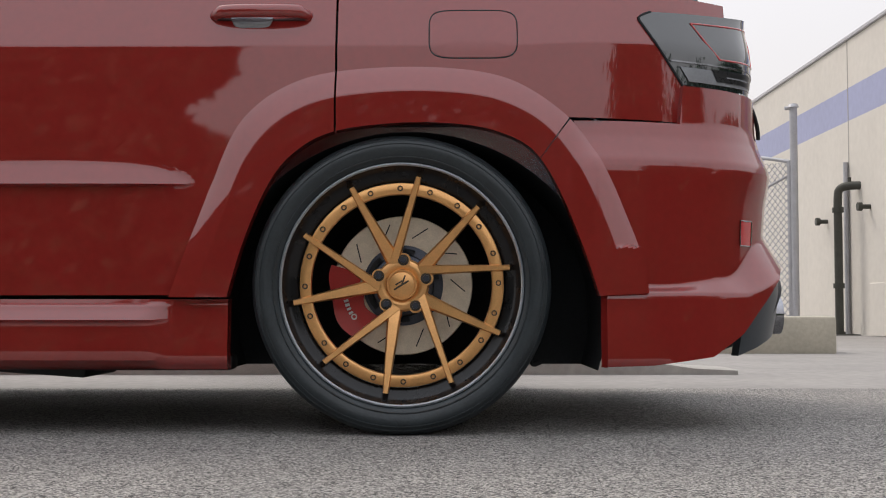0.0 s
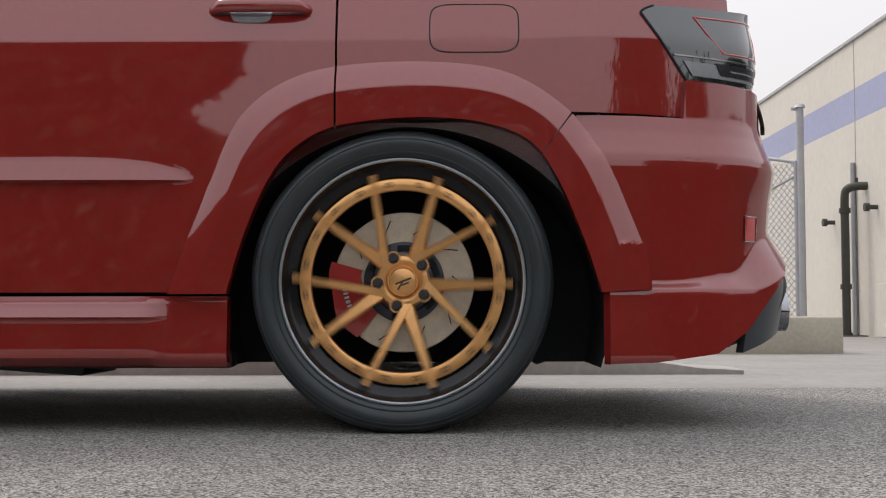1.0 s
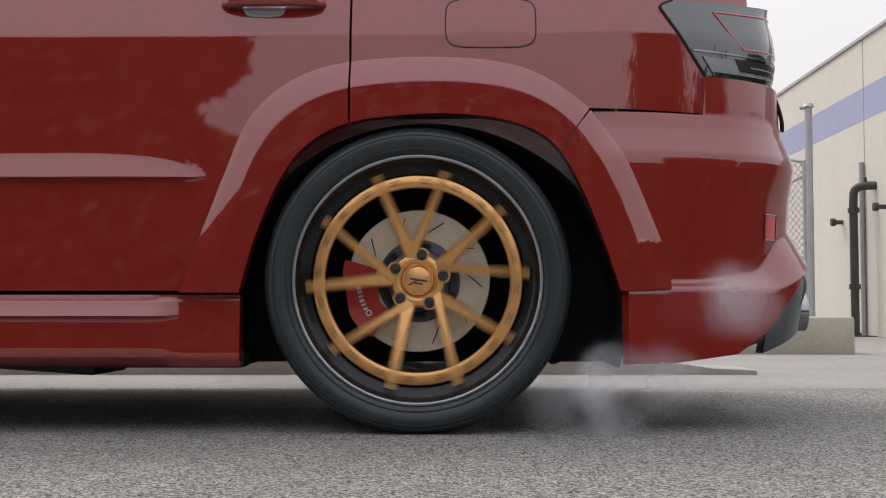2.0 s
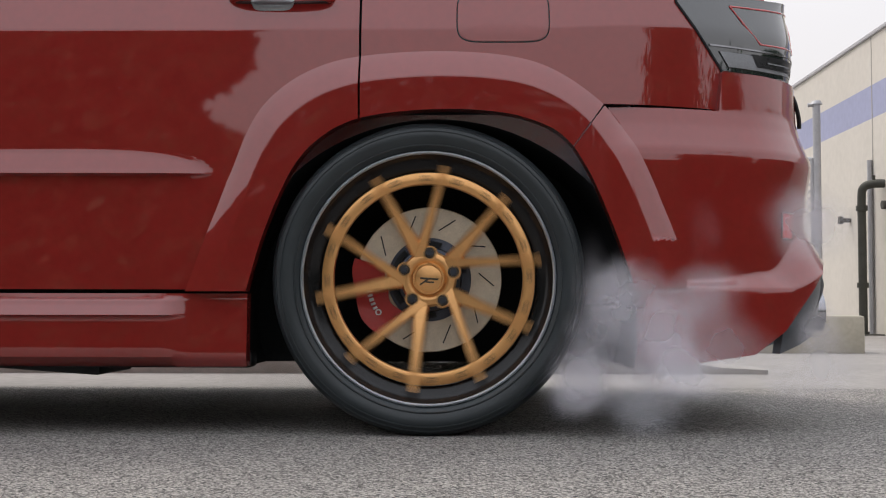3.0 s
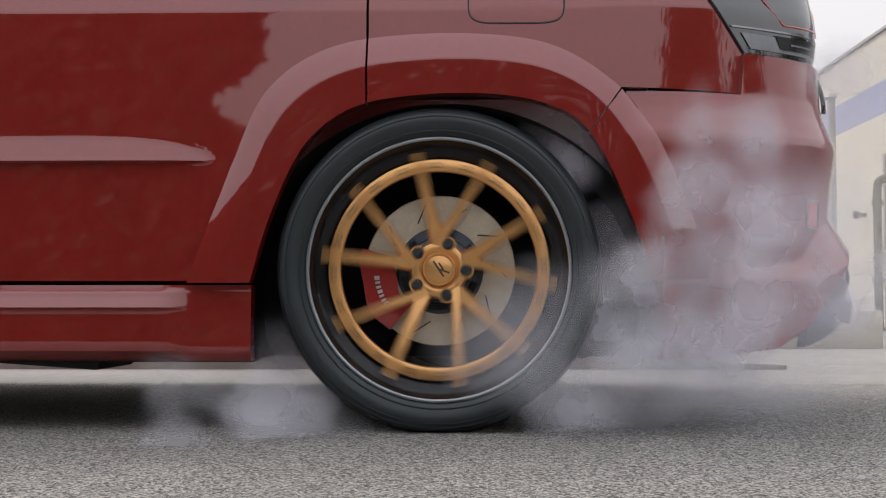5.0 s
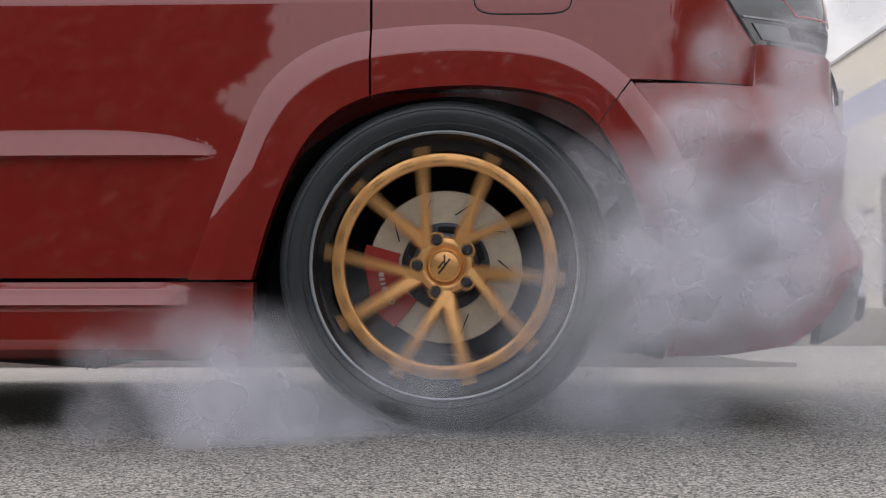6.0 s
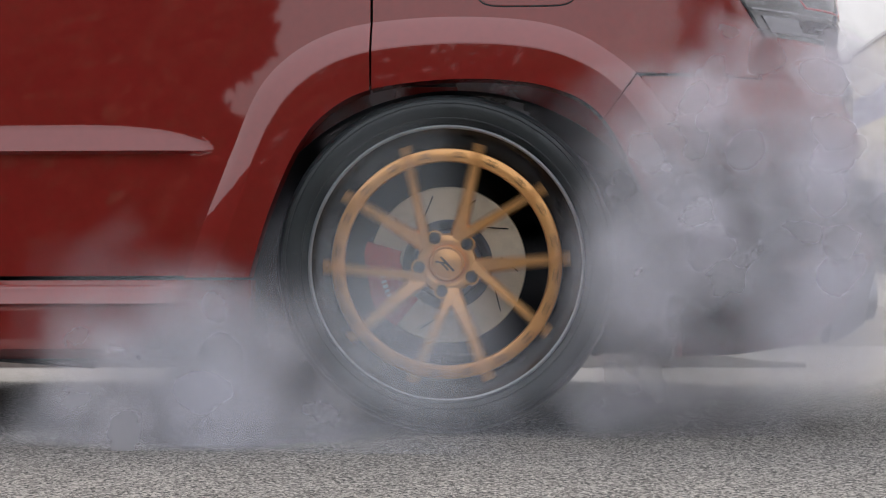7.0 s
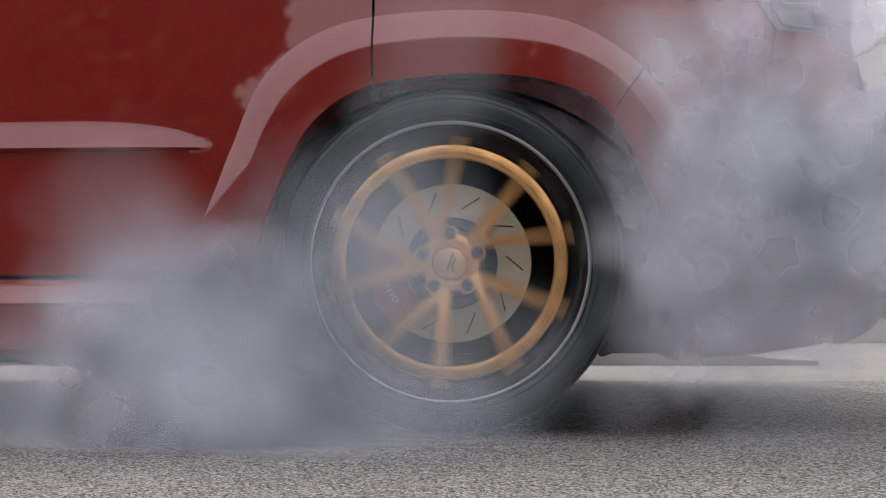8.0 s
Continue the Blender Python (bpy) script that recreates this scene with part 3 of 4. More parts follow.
def marker_at(u, v, out):
    s = 0.405 + 0.075 * u
    x, y = plan_point(PLAN, s, 0)
    z = 0.485 + 0.066 * v
    x, y = plan_point(PLAN, s, bumper_out(x, z) + out)
    return (x, y, z)


sheet(bm, lambda u, v: marker_at(u, v, 0.003), steps(0, 1, 6), steps(0, 1, 4), (-0.005, 0.012, 0))
part("side_marker", bm, RED_LENS, car, "small red side marker reflector")
bm = bmesh.new()
tube(bm, [marker_at(u, v, 0.003) for u, v in [(0, 0), (0.5, 0), (1, 0), (1, 0.5), (1, 1), (0.5, 1), (0, 1), (0, 0.5)]], 0.0022, 6, True)
part("marker_rim", bm, CHROME, car)

# fuel door
bm = bmesh.new()
FX, FZ, FW, FH = 0.182, 1.022, 0.113, 0.065


def fuel_rim(k, n, grow):
    a = 2 * math.pi * k / n
    c, s = math.cos(a), math.sin(a)
    x = FX + (FW + grow) * math.copysign(abs(c) ** 0.36, c)
    z = FZ + (FH + grow) * math.copysign(abs(s) ** 0.45, s)
    return x, z


ring = [fuel_rim(k, 64, 0.0) for k in range(64)]
tube(bm, [(x, side_y(x, z) + 0.0005, z) for x, z in ring], 0.0018, 6, True)
part("fuel_door_gap", bm, LINER, car, "thin dark gap round the fuel door")
bm = bmesh.new()
rings = []
for sc in (0.0, 0.25, 0.5, 0.75, 0.965):
    rings.append([bm.verts.new((FX + (x - FX) * sc, side_y(FX + (x - FX) * sc, FZ + (z - FZ) * sc) - 0.0015, FZ + (z - FZ) * sc)) for x, z in ring] if sc else [bm.verts.new((FX, side_y(FX, FZ) - 0.0015, FZ))])
for k in range(64):
    bm.faces.new((rings[0][0], rings[1][k], rings[1][(k + 1) % 64]))
    for a, b in zip(rings[1:], rings[2:]):
        bm.faces.new((a[k], b[k], b[(k + 1) % 64], a[(k + 1) % 64]))
part("fuel_door", bm, PAINT, car)

# door handle
bm = bmesh.new()
HP = spline([(-0.490, 0.060, 0), (-0.478, 0.024, 0), (-0.44, 0.008, 0), (-0.36, 0.003, 0), (-0.28, 0.008, 0), (-0.248, 0.024, 0), (-0.238, 0.060, 0)], 6)
tube(bm, HP, 0.012, 14)
for v in bm.verts:
    end = smoothstep(0.10, 0.125, abs(v.co.x + 0.364))
    v.co.z = 1.078 + v.co.z * (1.45 - 0.35 * end) - 0.006 * end
part("door_handle", bm, PAINT, car, "body-coloured pull handle")


def cup_at(u, v):
    x = -0.440 + 0.108 * u
    return (x, side_y(x, 1.05) - 0.002 - 0.004 * math.sin(v * math.pi), 1.066 - 0.030 * v * math.sqrt(max(0.02, 1 - (2 * u - 1) ** 4)))


bm = bmesh.new()
sheet(bm, cup_at, steps(0, 1, 20), steps(0, 1, 6), (0, 0.012, 0))
part("handle_cup", bm, LENS_GREY, car, "pale finger recess under the handle")
# a dark tube paints the shade that lies in the recess under the handle
bm = bmesh.new()
tube(bm, [(-0.478 + 0.228 * k / 16, side_y(-0.4, 1.06) + 0.004, 1.062 - 0.003 * math.sin(k / 16 * math.pi)) for k in range(17)], 0.006, 8)
part("handle_shade_strip", bm, HANDLE_SHADE, car, "dark red strip painted as the shade in the handle's recess")

# sill
def sill_at(x, z):
    back = smoothstep(-0.66, -0.58, x)
    strip = float(np.interp(z, [0.15, 0.19, 0.26, 0.283, 0.290, 0.318, 0.326, 0.332, 0.342], [0.05, -0.018, -0.017, -0.016, -0.026, -0.008, -0.006, 0.004, 0.006]))
    plain = float(np.interp(z, [0.15, 0.175, 0.19, 0.33, 0.342], [0.03, 0.004, -0.001, 0.006, 0.008]))
    return (x, strip * (1 - back) + plain * back, z)


bm = bmesh.new()
sheet(bm, sill_at, steps(-1.9, -0.70, 14) + steps(-0.69, -0.438, 26), steps(0.165, 0.26, 8) + [0.272, 0.280, 0.284, 0.287, 0.290, 0.293, 0.30, 0.31, 0.317, 0.322, 0.327, 0.332, 0.337, 0.342], (0, 0.05, 0))
part("side_skirt", bm, PAINT, car)
bm = bmesh.new()
box(bm, -2.4, -0.44, 0.10, 0.18, 0.158, 0.20, 0.012)
part("skirt_edge", bm, UNDER, car)

# inner dark shell behind the gaps, wheel well and floor
bm = bmesh.new()
N = 48
pts = [(0.50 * math.cos(a) * 1.0 + 0.02, 0.30 + 0.47 * math.sin(a)) for a in steps(-0.3, math.pi + 0.3, N)]
sheet(bm, lambda i, v: (pts[i][0], v, pts[i][1]), list(range(N + 1)), [0.03, 0.2, 0.42])
cap = [bm.verts.new((x, 0.42, z)) for x, z in pts]
bm.faces.new(cap)
part("wheel_well", bm, LINER, car, "black wheel-arch liner")
for x0, x1, y, z0 in ((-1.2, -0.50, 0.08, 0.19), (-0.50, 0.5, 0.10, 0.80), (0.53, 0.70, 0.24, 0.19)):
    bm = bmesh.new()
    box(bm, x0, x1, y, y + 0.05, z0, 1.1)
    part("inner_panel", bm, LINER, car)
bm = bmesh.new()
box(bm, -3.6, -0.52, 0.10, 1.86, 0.175, 0.42, 0.02)
part("floor_pan", bm, UNDER, car, "black underbody")
bm = bmesh.new()
box(bm, 0.53, 0.94, 0.22, 1.74, 0.22, 0.42, 0.02)
part("rear_floor", bm, UNDER, car)
bm = bmesh.new()
box(bm, -0.5, 0.5, 0.44, 1.52, 0.26, 0.42, 0.02)
part("subframe", bm, UNDER, car)
bm = bmesh.new()
rod(bm, (0.0, 0.2, 0.379), (0.0, 1.76, 0.379), 0.05)
part("axle", bm, UNDER, car)
bm = bmesh.new()
box(bm, -1.5, -0.832, 0.14, 0.45, 0.136, 0.215, 0.008)
bmesh.ops.rotate(bm, verts=bm.verts[:], cent=(-0.83, 0.3, 0.18), matrix=Matrix.Rotation(radians(4.0), 3, "Y"))
part("exhaust_box", bm, UNDER, car, "black box under the floor")
bm = bmesh.new()
box(bm, -0.835, -0.79, 0.18, 0.3, 0.152, 0.20, 0.012)
part("bracket", bm, UNDER, car)
bm = bmesh.new()
tube(bm, spline([(0.36, 0.30, 0.24), (0.345, 0.30, 0.19), (0.352, 0.30, 0.165), (0.375, 0.30, 0.172)], 5), 0.006)
part("hanger_hook", bm, UNDER, car)
# grey tube added to draw the glint along the sill's lower edge
bm = bmesh.new()
tube(bm, spline([(-0.60, 0.030, 0.186), (-0.55, 0.024, 0.180), (-0.50, 0.022, 0.178), (-0.455, 0.024, 0.182)], 6), 0.0035)
part("sill_edge_glint", bm, DIFFUSER, car)


# ---- wheels ----
def wheel(at, flip=False):
    """Two-piece wheel: black barrel and lip, bronze ring and ten slanted spokes, and its tyre."""
    bm = bmesh.new()
    lathe(bm, [(0.300, 0.006), (0.304, 0.001), (0.309, 0.002), (0.310, 0.010), (0.306, 0.020), (0.300, 0.026), (0.292, 0.10), (0.285, 0.26), (0.30, 0.28), (0.278, 0.282), (0.270, 0.26), (0.268, 0.10), (0.262, 0.036), (0.270, 0.030), (0.283, 0.026), (0.293, 0.016)], 128, closed=True)
    w = part("wheel", bm, BLACK_GLOSS, car, "two-piece wheel with black lip and bronze spokes")
    w.matrix_basis = Matrix.Translation(at) @ (pose(0, 0, 0, 0, 0, 180) if flip else Matrix())
    bm = bmesh.new()
    lathe(bm, [(0.3015, 0.002), (0.305, -0.002), (0.309, 0.000), (0.3105, 0.008), (0.306, 0.012), (0.3015, 0.008)], 128, closed=True)
    part("lip_edge", bm, POLISH, w, "thin polished rim edge")
    # tyre
    prof = spline([(0.305, 0.012), (0.315, -0.004), (0.335, -0.014), (0.352, -0.015), (0.366, -0.007), (0.376, 0.008), (0.3805, 0.030), (0.381, 0.08), (0.382, 0.15), (0.381, 0.22), (0.3805, 0.262), (0.372, 0.29), (0.350, 0.302), (0.325, 0.296), (0.305, 0.275)], 4)
    prof = [(p.x, p.y) for p in prof]
    bm = bmesh.new()
    lathe(bm, prof, 144)
    part("tyre", bm, TYRE, w, "black low-profile tyre")
    for r, y, s in ((0.3225, -0.0095, 0.0022), (0.356, -0.0140, 0.0016), (0.3665, -0.0068, 0.0018)):
        bm = bmesh.new()
        lathe(bm, [(r + s * math.cos(a), y + s * math.sin(a)) for a in [k * math.pi / 3 for k in range(6)]], 128, closed=True)
        part("tyre_rib", bm, TYRE, w)
    # bronze ring
    bm = bmesh.new()
    lathe(bm, [(0.2285, 0.030), (0.231, 0.024), (0.2345, 0.0225), (0.256, 0.0225), (0.2595, 0.025), (0.260, 0.032), (0.255, 0.045), (0.232, 0.045)], 128, closed=True)
    part("bronze_ring", bm, GOLD, w, "bronze bolt ring")
    bm = bmesh.new()
    lathe(bm, [(0.0042, 0.0235), (0.0044, 0.0185), (0.0066, 0.0180), (0.0074, 0.0200), (0.0076, 0.0235)], 12)
    bolt = part("ring_bolt", bm, GOLD_DARK, w)
    for k in range(20):
        a = radians(1 + 18 * k)
        b = bolt if k == 0 else bolt.copy()
        if k:
            scene.collection.objects.link(b)
        b.location = (0.2455 * math.cos(a), 0, 0.2455 * math.sin(a))
    # spokes: pairs that fork from five roots, twisted against the turn
    def spoke(a_root, root_r, a_tip, tip_r, wide):
        bm = bmesh.new()
        ts = steps(0, 1, 10)
        y0 = 0.046 - 0.1 * (root_r - 0.055)
        rings = []
        p0 = Vector((root_r * math.cos(a_root), root_r * math.sin(a_root)))
        p1 = Vector((tip_r * math.cos(a_tip), tip_r * math.sin(a_tip)))
        d = (p1 - p0).normalized()
        n = Vector((-d.y, d.x))
        for t in ts:
            c = p0.lerp(p1, t)
            half = wide * (1 - t) + 0.0075 * t
            y = y0 + (0.012 - y0) * t ** 0.8
            deep = 0.030 * (1 - t) + 0.016 * t
            rings.append([bm.verts.new((*((c + n * h).x, y + dy), (c + n * h).y)) for h, dy in ((-half, deep), (-half, 0.006), (-half * 0.72, 0.0), (half * 0.72, 0.0), (half, 0.006), (half, deep))])
        for p, q in zip(rings, rings[1:]):
            for i in range(6):
                bm.faces.new((p[i], p[(i + 1) % 6], q[(i + 1) % 6], q[i]))
        bm.faces.new(rings[0])
        bm.faces.new(rings[-1][::-1])
        return part("spoke", bm, GOLD, w)

    for k in range(5):
        # one root between each two lug nuts
        base = radians(13 + 72 * k)
        spoke(base + radians(36), 0.050, base - radians(4.0), 0.277, 0.0135)
        spoke(base + radians(25), 0.066, base + radians(32.6), 0.277, 0.0190)
    # hub
    bm = bmesh.new()
    lathe(bm, [(0.0, 0.046), (0.044, 0.046), (0.048, 0.0435), (0.056, 0.0435), (0.064, 0.046), (0.069, 0.054), (0.068, 0.10), (0.0, 0.10)], 60)
    part("hub", bm, GOLD, w)
    for k in range(5):
        a = radians(15 + 72 * k)
        bm = bmesh.new()
        c = (0.0635 * math.cos(a), 0.0635 * math.sin(a))
        rod(bm, (c[0], 0.075, c[1]), (c[0], 0.0425, c[1]), 0.0195, 24, 0.0180)
        part("lug_boss", bm, GOLD, w)
        bm = bmesh.new()
        rod(bm, (c[0], 0.046, c[1]), (c[0], 0.0405, c[1]), 0.0140, 20)
        seat = part("lug_seat", bm, GOLD_DARK, w)
        bm = bmesh.new()
        rod(bm, (c[0], 0.05, c[1]), (c[0], 0.030, c[1]), 0.0100, 6, 0.0088)
        part("lug_nut", bm, DARK_STEEL, seat, "dark lug nut")
    bm = bmesh.new()
    lathe(bm, [(0.0, 0.034), (0.030, 0.034), (0.0335, 0.0355), (0.0345, 0.032), (0.038, 0.032), (0.040, 0.035), (0.040, 0.05)], 60)
    capo = part("centre_cap", bm, GOLD, w, "bronze centre cap with a dark mark")
    bm = bmesh.new()
    box(bm, -0.024, 0.020, 0.0325, 0.0345, -0.0025, 0.0022, 0.0008)
    box(bm, -0.014, 0.006, 0.0325, 0.0345, 0.0062, 0.0102, 0.0008)
    g = box(bmesh.new(), -0.016, 0.010, 0.0325, 0.0345, -0.002, 0.002, 0.0008)
    bmesh.ops.rotate(g, verts=g.verts[:], cent=(0, 0, 0), matrix=Matrix.Rotation(radians(-38), 3, "Y"))
    bmesh.ops.translate(g, verts=g.verts[:], vec=(0.012, 0, 0.010))
    tmp = bpy.data.meshes.new("mark")
    g.to_mesh(tmp)
    g.free()
    bm.from_mesh(tmp)
    bpy.data.meshes.remove(tmp)
    bmesh.ops.rotate(bm, verts=bm.verts[:], cent=(0, 0, 0), matrix=Matrix.Rotation(radians(-32), 3, "Y"))
    part("cap_mark", bm, GOLD_DARK, capo, "dark engraved mark")
    # brake
    bm = bmesh.new()
    lathe(bm, [(0.105, 0.118), (0.180, 0.118), (0.182, 0.121), (0.182, 0.147), (0.105, 0.147)], 96, closed=True)
    disc = part("brake_disc", bm, STEEL, car, "pale slotted steel brake disc")
    disc.matrix_basis = w.matrix_basis.copy()
    bm = bmesh.new()
    lathe(bm, [(0.0, 0.085), (0.066, 0.085), (0.078, 0.092), (0.082, 0.108), (0.104, 0.112), (0.106, 0.125)], 60)
    part("disc_bell", bm, DARK_STEEL, disc, "dark disc bell")
    for k in range(10):
        a = radians(36 * k)
        bm = bmesh.new()
        box(bm, 0.118, 0.168, 0.1162, 0.1185, -0.0015, 0.0015)
        bmesh.ops.rotate(bm, verts=bm.verts[:], cent=(0.143, 0, 0), matrix=Matrix.Rotation(radians(40), 3, "Y"))
        bmesh.ops.rotate(bm, verts=bm.verts[:], cent=(0, 0, 0), matrix=Matrix.Rotation(a, 3, "Y"))
        part("slot", bm, LINER, disc)
    for k in range(6):
        a = radians(60 * k + 10)
        bm = bmesh.new()
        sheet(bm, lambda u, v: ((0.084 + 0.012 * v) * math.cos(a + u), 0.1085, (0.084 + 0.012 * v) * math.sin(a + u)), steps(0, 0.55, 6), [0, 1], (0, -0.004, 0))
        part("vent_slot", bm, LINER, disc)
    bm = bmesh.new()
    sheet(bm, lambda a, r: ((r + 0.004 * math.sin(a * 9)) * math.cos(a), 0.094 + 0.10 * abs(r - 0.150) ** 1.4, (r + 0.004 * math.sin(a * 9)) * math.sin(a)), steps(radians(164), radians(230), 20), steps(0.108, 0.190, 8), (0, 0.06, 0))
    cal = part("brake_caliper", bm, CALIPER, car, "red painted brake caliper with white lettering bars")
    cal.matrix_basis = w.matrix_basis.copy()
    for k, l in enumerate((0.010, 0.006, 0.006, 0.008, 0.006, 0.006)):
        a = radians(187 + 4.2 * k)
        bm = bmesh.new()
        box(bm, 0.146, 0.158, 0.0905, 0.0930, -l / 2, l / 2, 0.0005)
        bmesh.ops.rotate(bm, verts=bm.verts[:], cent=(0, 0, 0), matrix=Matrix.Rotation(-a, 3, "Y"))
        part("lettering_bar", bm, WHITE_INK, cal)
    bm = bmesh.new()
    lathe(bm, [(0.0045, 0.0905), (0.008, 0.0905), (0.008, 0.0925), (0.0045, 0.0925)], 20, closed=True)
    bmesh.ops.translate(bm, verts=bm.verts[:], vec=(0.150 * math.cos(radians(213)), 0, 0.150 * math.sin(radians(213))))
    part("round_mark", bm, WHITE_INK, cal)
    return w


rear_wheel = wheel((0.0, 0.0, HUB_Z))
far_wheel = wheel((0.0, 1.96, HUB_Z), True)
wheel((-2.915, 0.0, HUB_Z))
wheel((-2.915, 1.96, HUB_Z), True)
bm = bmesh.new()
rod(bm, (-2.915, 0.2, HUB_Z), (-2.915, 1.76, HUB_Z), 0.04)
part("axle", bm, UNDER, car)


# ---- the rest of the car ----
def front_low(x):
    d = 0.45 ** 2 - (x + 2.915) ** 2
    return max(0.352, 0.36 + math.sqrt(d)) if d > 0 else 0.352


clipped("front_door", steps(-2.26, -1.226, 24), ZS, lambda x: 0.352, PAINT)
bm = bmesh.new()
sheet(bm, lambda x, z: (x, side_y(x, max(z, front_low(x))) + 0.35 * max(0, -3.35 - x) ** 1.6, max(z, front_low(x))), steps(-3.78, -2.266, 60), ZS)
bmesh.ops.remove_doubles(bm, verts=bm.verts[:], dist=1e-5)
part("front_fender", bm, PAINT, car)
bm = bmesh.new()
sheet(bm, lambda x, z: (x, 1.96 - side_y(x, z) - 0.35 * max(0, -3.35 - x) ** 1.6, max(z, front_low(x), arch_z(x) if x < 0.5 else 0)), steps(-3.78, 0.985, 160), steps(0.352, 1.15, 20))
bmesh.ops.remove_doubles(bm, verts=bm.verts[:], dist=1e-5)
part("far_side", bm, PAINT, car)
bm = bmesh.new()
sheet(bm, lambda u, v: (0.90 + 0.06 * math.cos(u * 1.3), 0.45 + 1.06 * (u + 1) / 2, v), steps(-1, 1, 16), steps(0.2, 1.06, 12), (-0.03, 0, 0))
part("tailgate", bm, PAINT, car)
bm = bmesh.new()
sheet(bm, lambda u, v: (-3.80 - 0.10 * (1 - u * u), 0.25 + 1.46 * (u + 1) / 2, v), steps(-1, 1, 16), steps(0.2, 1.02, 10), (0.03, 0, 0))
part("front_bumper", bm, PAINT, car)
bm = bmesh.new()
sheet(bm, lambda x, v: (x, 0.10 + 1.76 * v, 1.15 - 0.10 * max(0, (-2.5 - x) / 1.3) ** 2 + 0.05 * math.sin(math.pi * v)), steps(-3.80, -2.25, 20), steps(0, 1, 16), (0, 0, -0.02))
part("bonnet", bm, PAINT, car)


def cabin(x, v):
    """The glasshouse: v runs from one sill over the roof to the other."""
    rise = smoothstep(-2.35, -1.55, x) * (1 - smoothstep(0.55, 1.02, x) * 0.8)
    a = math.pi * v
    y = 0.98 - (0.86 - 0.5 * max(0.0, x - 0.35) ** 2 - 0.16 * math.sin(a)) * math.copysign(abs(math.cos(a)) ** 0.55, math.cos(a))
    return (x, y, 1.148 + 0.60 * rise * math.sin(a) ** 0.55)


bm = bmesh.new()
sheet(bm, cabin, steps(-2.35, 0.80, 40), steps(0, 1, 32))
part("glasshouse", bm, WINDOW, car, "dark tinted glasshouse")
bm = bmesh.new()
sheet(bm, lambda x, v: tuple(Vector(cabin(x, v)) + Vector((0, 0, 0.012))), steps(-1.6, 0.72, 30), steps(0.25, 0.75, 20), (0, 0, -0.01))
part("roof", bm, PAINT, car)


def turning(w, at, flip=False):
    """Rows of turn for a driven wheel: the speed grows as the tyre breaks loose."""
    rows = []
    for k, a in enumerate(TURN):
        m = Matrix.Translation(at)
        if flip:
            m = m @ pose(0, 0, 0, 0, 0, 180)
        rows.append((k / 10, m @ pose(0, 0, 0, 0, (-1 if not flip else 1) * (a - TURN[0]), 0)))
    walk(w, rows)


TURN = [13, 18, 30, 38, 53.5, 67, 77.5, 100, 130, 148.5, 182, 203, 229.5, 270, 300, 325, 370, 401.5]
TURN += [401.5 + (804 - 401.5) * k / 11 for k in range(1, 11)]
SECOND = [12, 55.5, 85.5, 133, 172.5, 208.5, 255, 291.5, 324, 380, 413, 463, 514.5, 549, 585, 632, 667.5, 720.5, 755.5, 791]
TURN += [792 + a for a in SECOND]
TURN += [1583 + (2101 - 1583 - 0) * k / 11 for k in range(1, 11)]
THIRD = [13, 66, 105, 158, 190, 231.5, 288, 318, 357.5, 412, 449.5, 506, 545.5, 584, 642, 695.5, 736, 790, 832, 868, 929, 971, 1025]
TURN += [2088 + a for a in THIRD]


